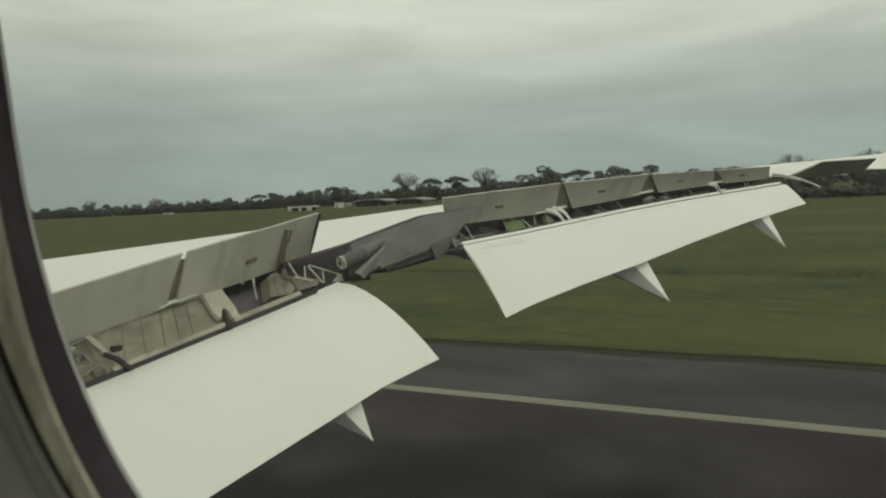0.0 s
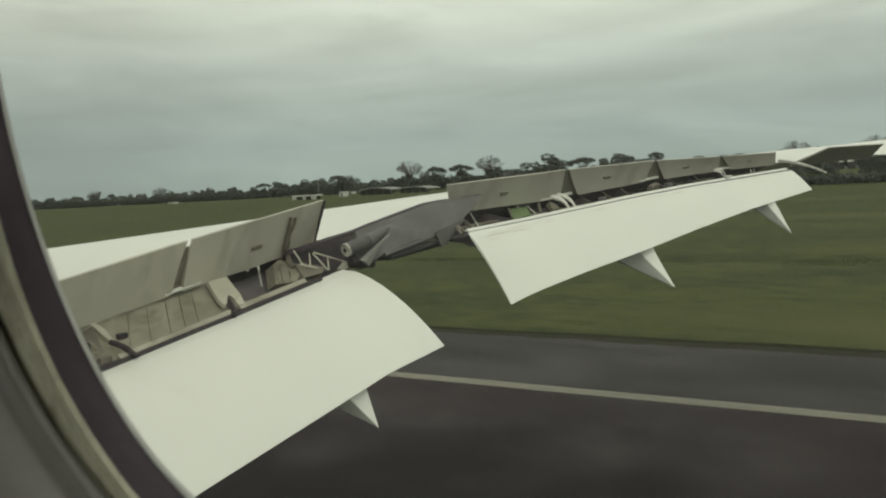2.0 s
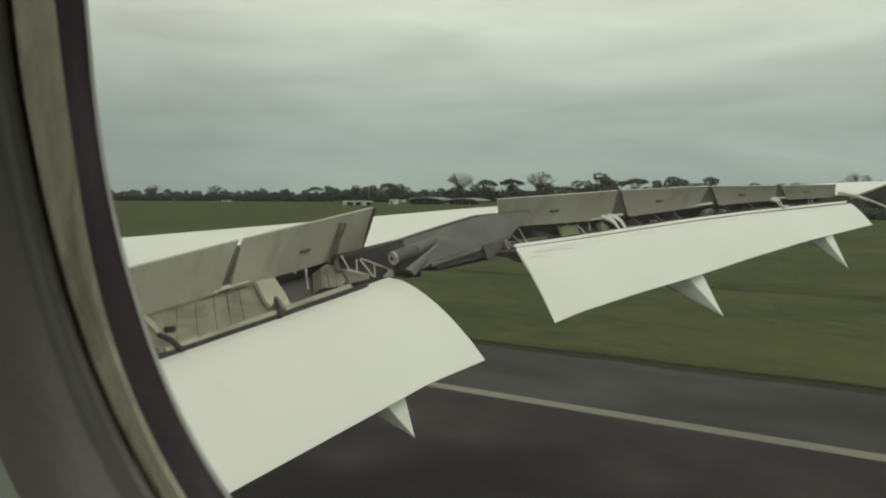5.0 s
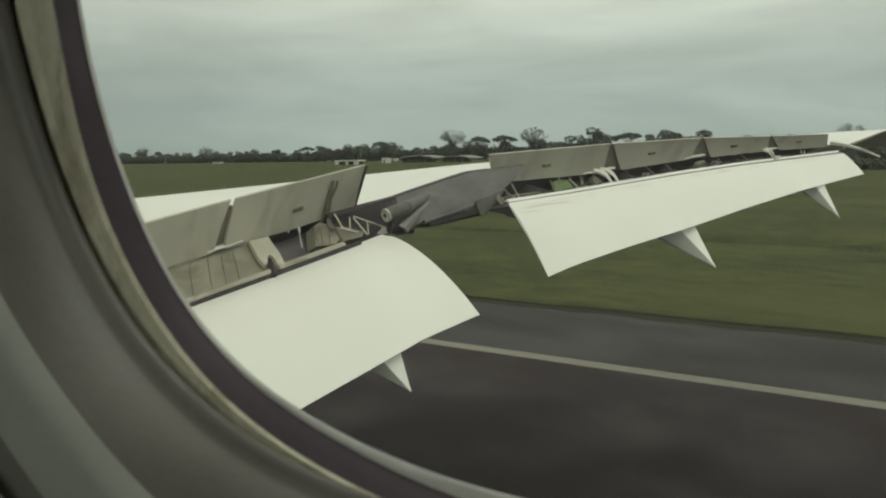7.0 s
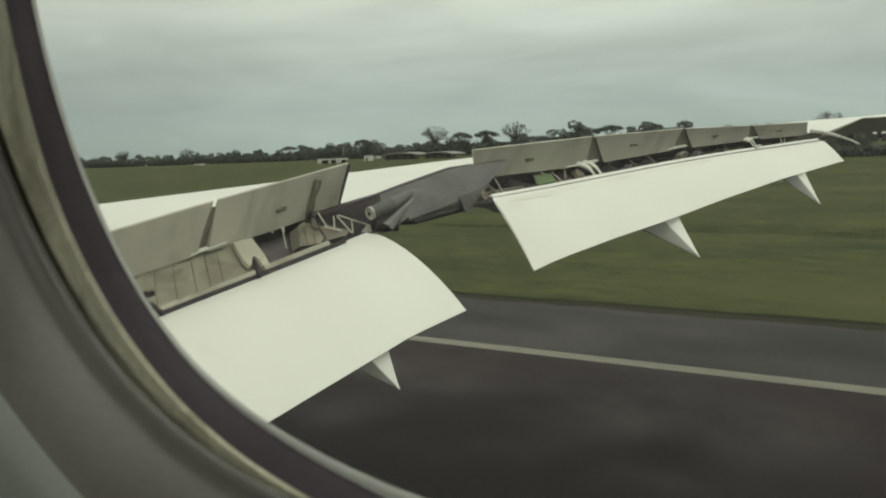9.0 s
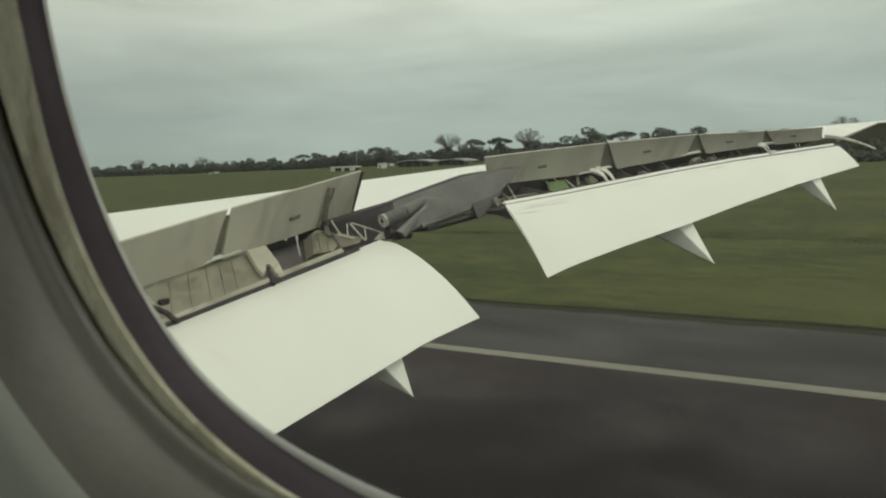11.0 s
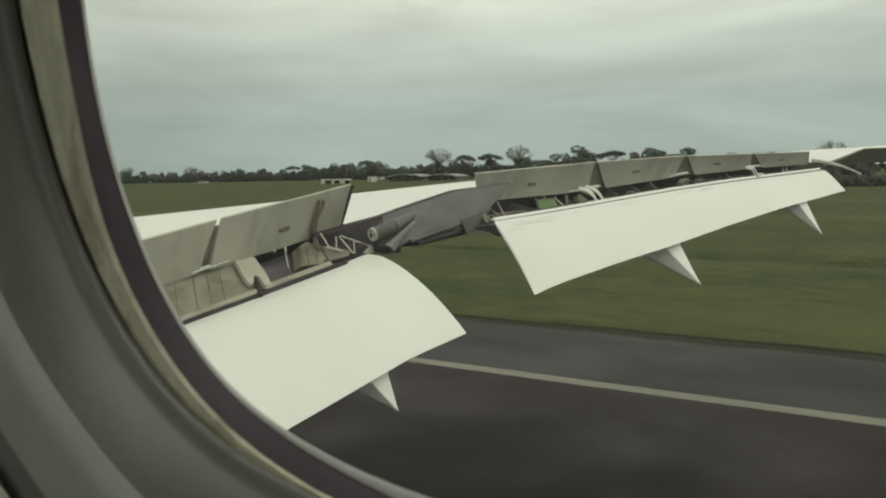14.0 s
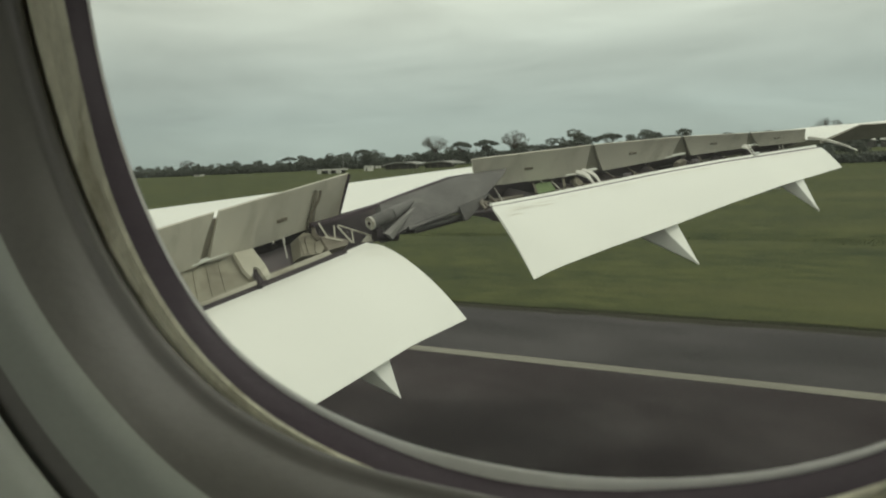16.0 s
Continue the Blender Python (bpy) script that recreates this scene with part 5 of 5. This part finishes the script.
def build_trees():
    r = random.Random(11)
    y = -160.0
    while y < 1500:
        h = tree_top(y) * r.uniform(0.62, 1.14)
        k = "round" if r.random() < 0.995 else "tall"
        plant(k, r.randrange(3), 646 + r.uniform(-8, 8) + (30 if r.random() < 0.4 else 0), y, h, r.uniform(0, 360))
        y += r.uniform(4.6, 7.2) * (1 if y < 700 else 1.5)
    for kind, i, yy, h in (("kapok", 0, 426, 29.0), ("kapok", 1, 342, 28.5), ("umbrella", 0, 397, 22.0), ("umbrella", 1, 371, 23.0), ("round", 1, 286, 27.0), ("round", 0, 303, 21.0), ("round", 2, 272, 21.0),
                           ("umbrella", 1, 254, 22.0), ("round", 1, 231, 22.5), ("round", 2, 214, 22.0), ("round", 0, 198, 22.0), ("kapok", 1, 91, 22.5), ("kapok", 0, 42, 23.0),
                           ("kapok", 1, 893, 21.0), ("kapok", 0, 775, 20.0), ("umbrella", 0, 512, 20.0), ("round", 1, 503, 19.0), ("umbrella", 1, 612, 17.0), ("round", 1, 700, 15.5), ("round", 2, 660, 15.0)):
        plant(kind, i, 636, yy, h, r.uniform(0, 360))
    # a nearer hedge of low trees abeam of the wing tip
    y = -110.0
    while y < 62:
        plant("round", r.randrange(3), 268 + r.uniform(-4, 4) + (9 if r.random() < 0.4 else 0), y, r.uniform(6.5, 9.0) * (0.42 if 20 < y < 30 else 1 if y < 40 else 0.75), r.uniform(0, 360))
        y += r.uniform(2.6, 4.2)


build_trees()


def build_undergrowth():
    r = random.Random(5)
    bm = bmesh.new()
    y = -200.0
    while y < 1600:
        h = r.uniform(0.5, 0.85) * tree_top(y)
        leaf_cloud(bm, (634 + r.uniform(-4, 4), y, land_height(634) + h * 0.45), (4, 6, h * 0.62), 130, 0.95, r, 0.35)
        y += r.uniform(3.5, 5.5)
    y = -112.0
    while y < 62:
        leaf_cloud(bm, (262 + r.uniform(-2, 2), y, land_height(262) + 1.2), (1.8, 2.6, r.uniform(1.4, 2.4)), 120, 0.5, r, 0.35)
        y += r.uniform(1.6, 2.6)
    thing("undergrowth", bm, M_LEAF, "dark bushy undergrowth along the foot of the trees", "undergrowth", kind="stuff")


build_undergrowth()


# ---------------------------------------------------------------- far buildings
def build_shelter():
    e = root("concrete_shelter", "low white concrete shelter with dark open bays", "building")
    x, y0, y1 = 400.0, 341.5, 361.0
    g = land_height(x)
    bm = bmesh.new()
    box(bm, (x, y0, g + 2.0), (x + 8, y1, g + 3.0), 0.08)
    part("roof_slab", bm, M_PLASTER, e)
    for yy, w in ((y0, 3.6), (y0 + 8.5, 2.0), (y1 - 2.8, 2.8)):
        bm = bmesh.new()
        box(bm, (x + 0.3, yy, g - 0.5), (x + 1.1, yy + w, g + 2.1))
        part("wall", bm, M_PLASTER, e)
    bm = bmesh.new()
    box(bm, (x + 5, y0, g - 0.5), (x + 5.4, y1, g + 2.1))
    part("back_wall", bm, M_SHADE, e, "back wall, coloured dark for the shade inside")


def build_shed(x, y0, y1, h, rise, label):
    e = root("vaulted_shed", label, "building", "sheds on the airfield")
    g = land_height(x)
    bm = bmesh.new()
    rows = []
    n = 16
    for i in range(n + 1):
        u = i / n
        z = g + h + rise * math.sin(math.pi * u) ** 0.8
        y = lerp(y0, y1, u)
        rows.append([(x - 1.0, y, z), (x + 16, y, z), (x + 16, y, z - 0.7), (x - 1.0, y, z - 0.7)])
    grid_shell(bm, rows, closed=True)
    part("roof", bm, M_ROOF, e, "pale curved sheet roof", smooth=True)
    bm = bmesh.new()
    box(bm, (x + 2, y0 + 0.5, g - 0.5), (x + 2.6, y1 - 0.5, g + h))
    part("front", bm, M_SHADE, e, "dark panel standing for the shaded open front")
    for k in range(5):
        yy = lerp(y0 + 0.3, y1 - 0.6, k / 4)
        bm = bmesh.new()
        box(bm, (x - 0.6, yy - 0.15, g - 0.5), (x - 0.2, yy + 0.15, g + h - 0.2))
        part("post", bm, M_GRIME, e)


def build_hut(x, y, w, h, label):
    e = root("hut", label, "hut", "white huts on the airfield")
    g = land_height(x)
    bm = bmesh.new()
    box(bm, (x, y - w / 2, g - 0.3), (x + 5, y + w / 2, g + h), 0.05)
    part("wall", bm, M_PLASTER, e)
    bm = bmesh.new()
    box(bm, (x - 0.4, y - w / 2 - 0.3, g + h), (x + 5.4, y + w / 2 + 0.3, g + h + 0.25))
    part("roof", bm, M_ROOF, e)
    bm = bmesh.new()
    box(bm, (x - 0.06, y - 0.6, g), (x + 0.02, y + 0.5, g + min(h * 0.8, 2.1)))
    part("door", bm, M_SHADE, e, "dark panel standing for a shaded doorway")


build_shelter()
build_shed(452, 318, 347, 3.4, 1.6, "vaulted shed with a pale roof and dark panel standing for the shaded open front")
build_shed(456, 292, 316, 3.0, 1.5, "vaulted shed with a pale roof and dark panel standing for the shaded open front")
build_hut(440, 352, 4.0, 3.6, "small white hut beside the sheds")
build_hut(520, 620, 9.0, 1.6, "low white hut at the edge of the trees")
build_hut(420, 362, 8.0, 0.9, "low white wall block in the grass")
build_hut(600, 470, 7.0, 2.2, "small pale hut below the trees")


def build_house(x, y, w, label):
    """A dark-walled house with a pale gabled roof, half hidden by the trees."""
    e = root("house", label, "house", "pale-roofed houses below the trees")
    g = land_height(x)
    bm = bmesh.new()
    box(bm, (x, y - w / 2, g - 0.3), (x + 7, y + w / 2, g + 4.7), 0.05)
    part("wall", bm, M_SHADE, e, "dark lower walls")
    bm = bmesh.new()
    prism(bm, [(x - 0.5, y - w / 2 - 0.5, g + 4.6), (x - 0.5, y + w / 2 + 0.5, g + 4.6), (x + 3.0, y + w / 2 - 0.6, g + 7.4), (x + 3.0, y - w / 2 + 0.6, g + 7.4)], (0.25, 0, -0.12))
    prism(bm, [(x + 7.5, y - w / 2 - 0.5, g + 4.6), (x + 7.5, y + w / 2 + 0.5, g + 4.6), (x + 3.0, y + w / 2 - 0.6, g + 7.4), (x + 3.0, y - w / 2 + 0.6, g + 7.4)], (-0.25, 0, -0.12))
    part("roof", bm, M_PLASTER, e, "pale pitched roof")


build_house(560, 57.0, 4.6, "small house with a pale roof below dark trees")
build_house(560, 49.5, 4.0, "small house with a pale roof below dark trees")


def build_mast():
    bm = bmesh.new()
    x, y = 630, 533
    g = land_height(x)
    rod(bm, (x, y, g), (x, y, g + 26), 0.30, 0.12, 6)
    for k in range(9):
        z = g + 4 + k * 2.3
        rod(bm, (x - 0.5, y - 0.5, z), (x + 0.5, y + 0.5, z + 1.1), 0.06, 0.06, 5)
    thing("radio_mast", bm, M_STEEL, "thin grey radio mast above the trees", "mast")


build_mast()


# ---------------------------------------------------------------- grass along the asphalt and in the ditch
def build_blades(name, n, xr, yr, hr, w, seed, label, mat, edge=False, patchy=None):
    r = random.Random(seed)
    verts, faces = [], []
    for _ in range(n):
        y = r.uniform(*yr)
        x = lerp(xr[0], xr[1], r.random() ** (2.2 if edge else 1.0))
        z = 0.04 + land_height(x)
        if patchy is not None and noise.noise(Vector((x * 0.25, y * 0.10, 7))) * 1.1 + 0.45 - 0.16 * abs(x - 57) - patchy < r.random():
            continue
        h = r.uniform(*hr) * (0.6 + 0.8 * abs(noise.noise(Vector((x * 0.5, y * 0.25, 2)))))
        an = r.uniform(0, 6.28)
        dx, dy = math.cos(an) * w, math.sin(an) * w
        lx, ly = r.uniform(-0.5, 0.5) * h, r.uniform(-0.5, 0.5) * h
        k = len(verts)
        verts += [(x - dx, y - dy, z), (x + dx, y + dy, z), (x + lx * 0.5 + dx * 0.6, y + ly * 0.5 + dy * 0.6, z + h * 0.6), (x + lx, y + ly, z + h)]
        faces += [(k, k + 1, k + 2), (k, k + 2, k + 3)]
    me = bpy.data.meshes.new(name)
    me.from_pydata(verts, [], faces)
    me.materials.append(mat)
    tagged(new(name, me), label, "grass", kind="stuff")


build_blades("grass_edge_tufts", 24000, (28.72, 30.2), (-8, 60), (0.015, 0.045), 0.014, 21, "ragged grass tufts along the asphalt edge", M_BLADE, True)
build_blades("ditch_grass", 60000, (53.0, 61.0), (-10, 60), (0.03, 0.10), 0.03, 22, "long dull grass and scrub along a shallow ditch", M_SCRUB, False, 0.12)
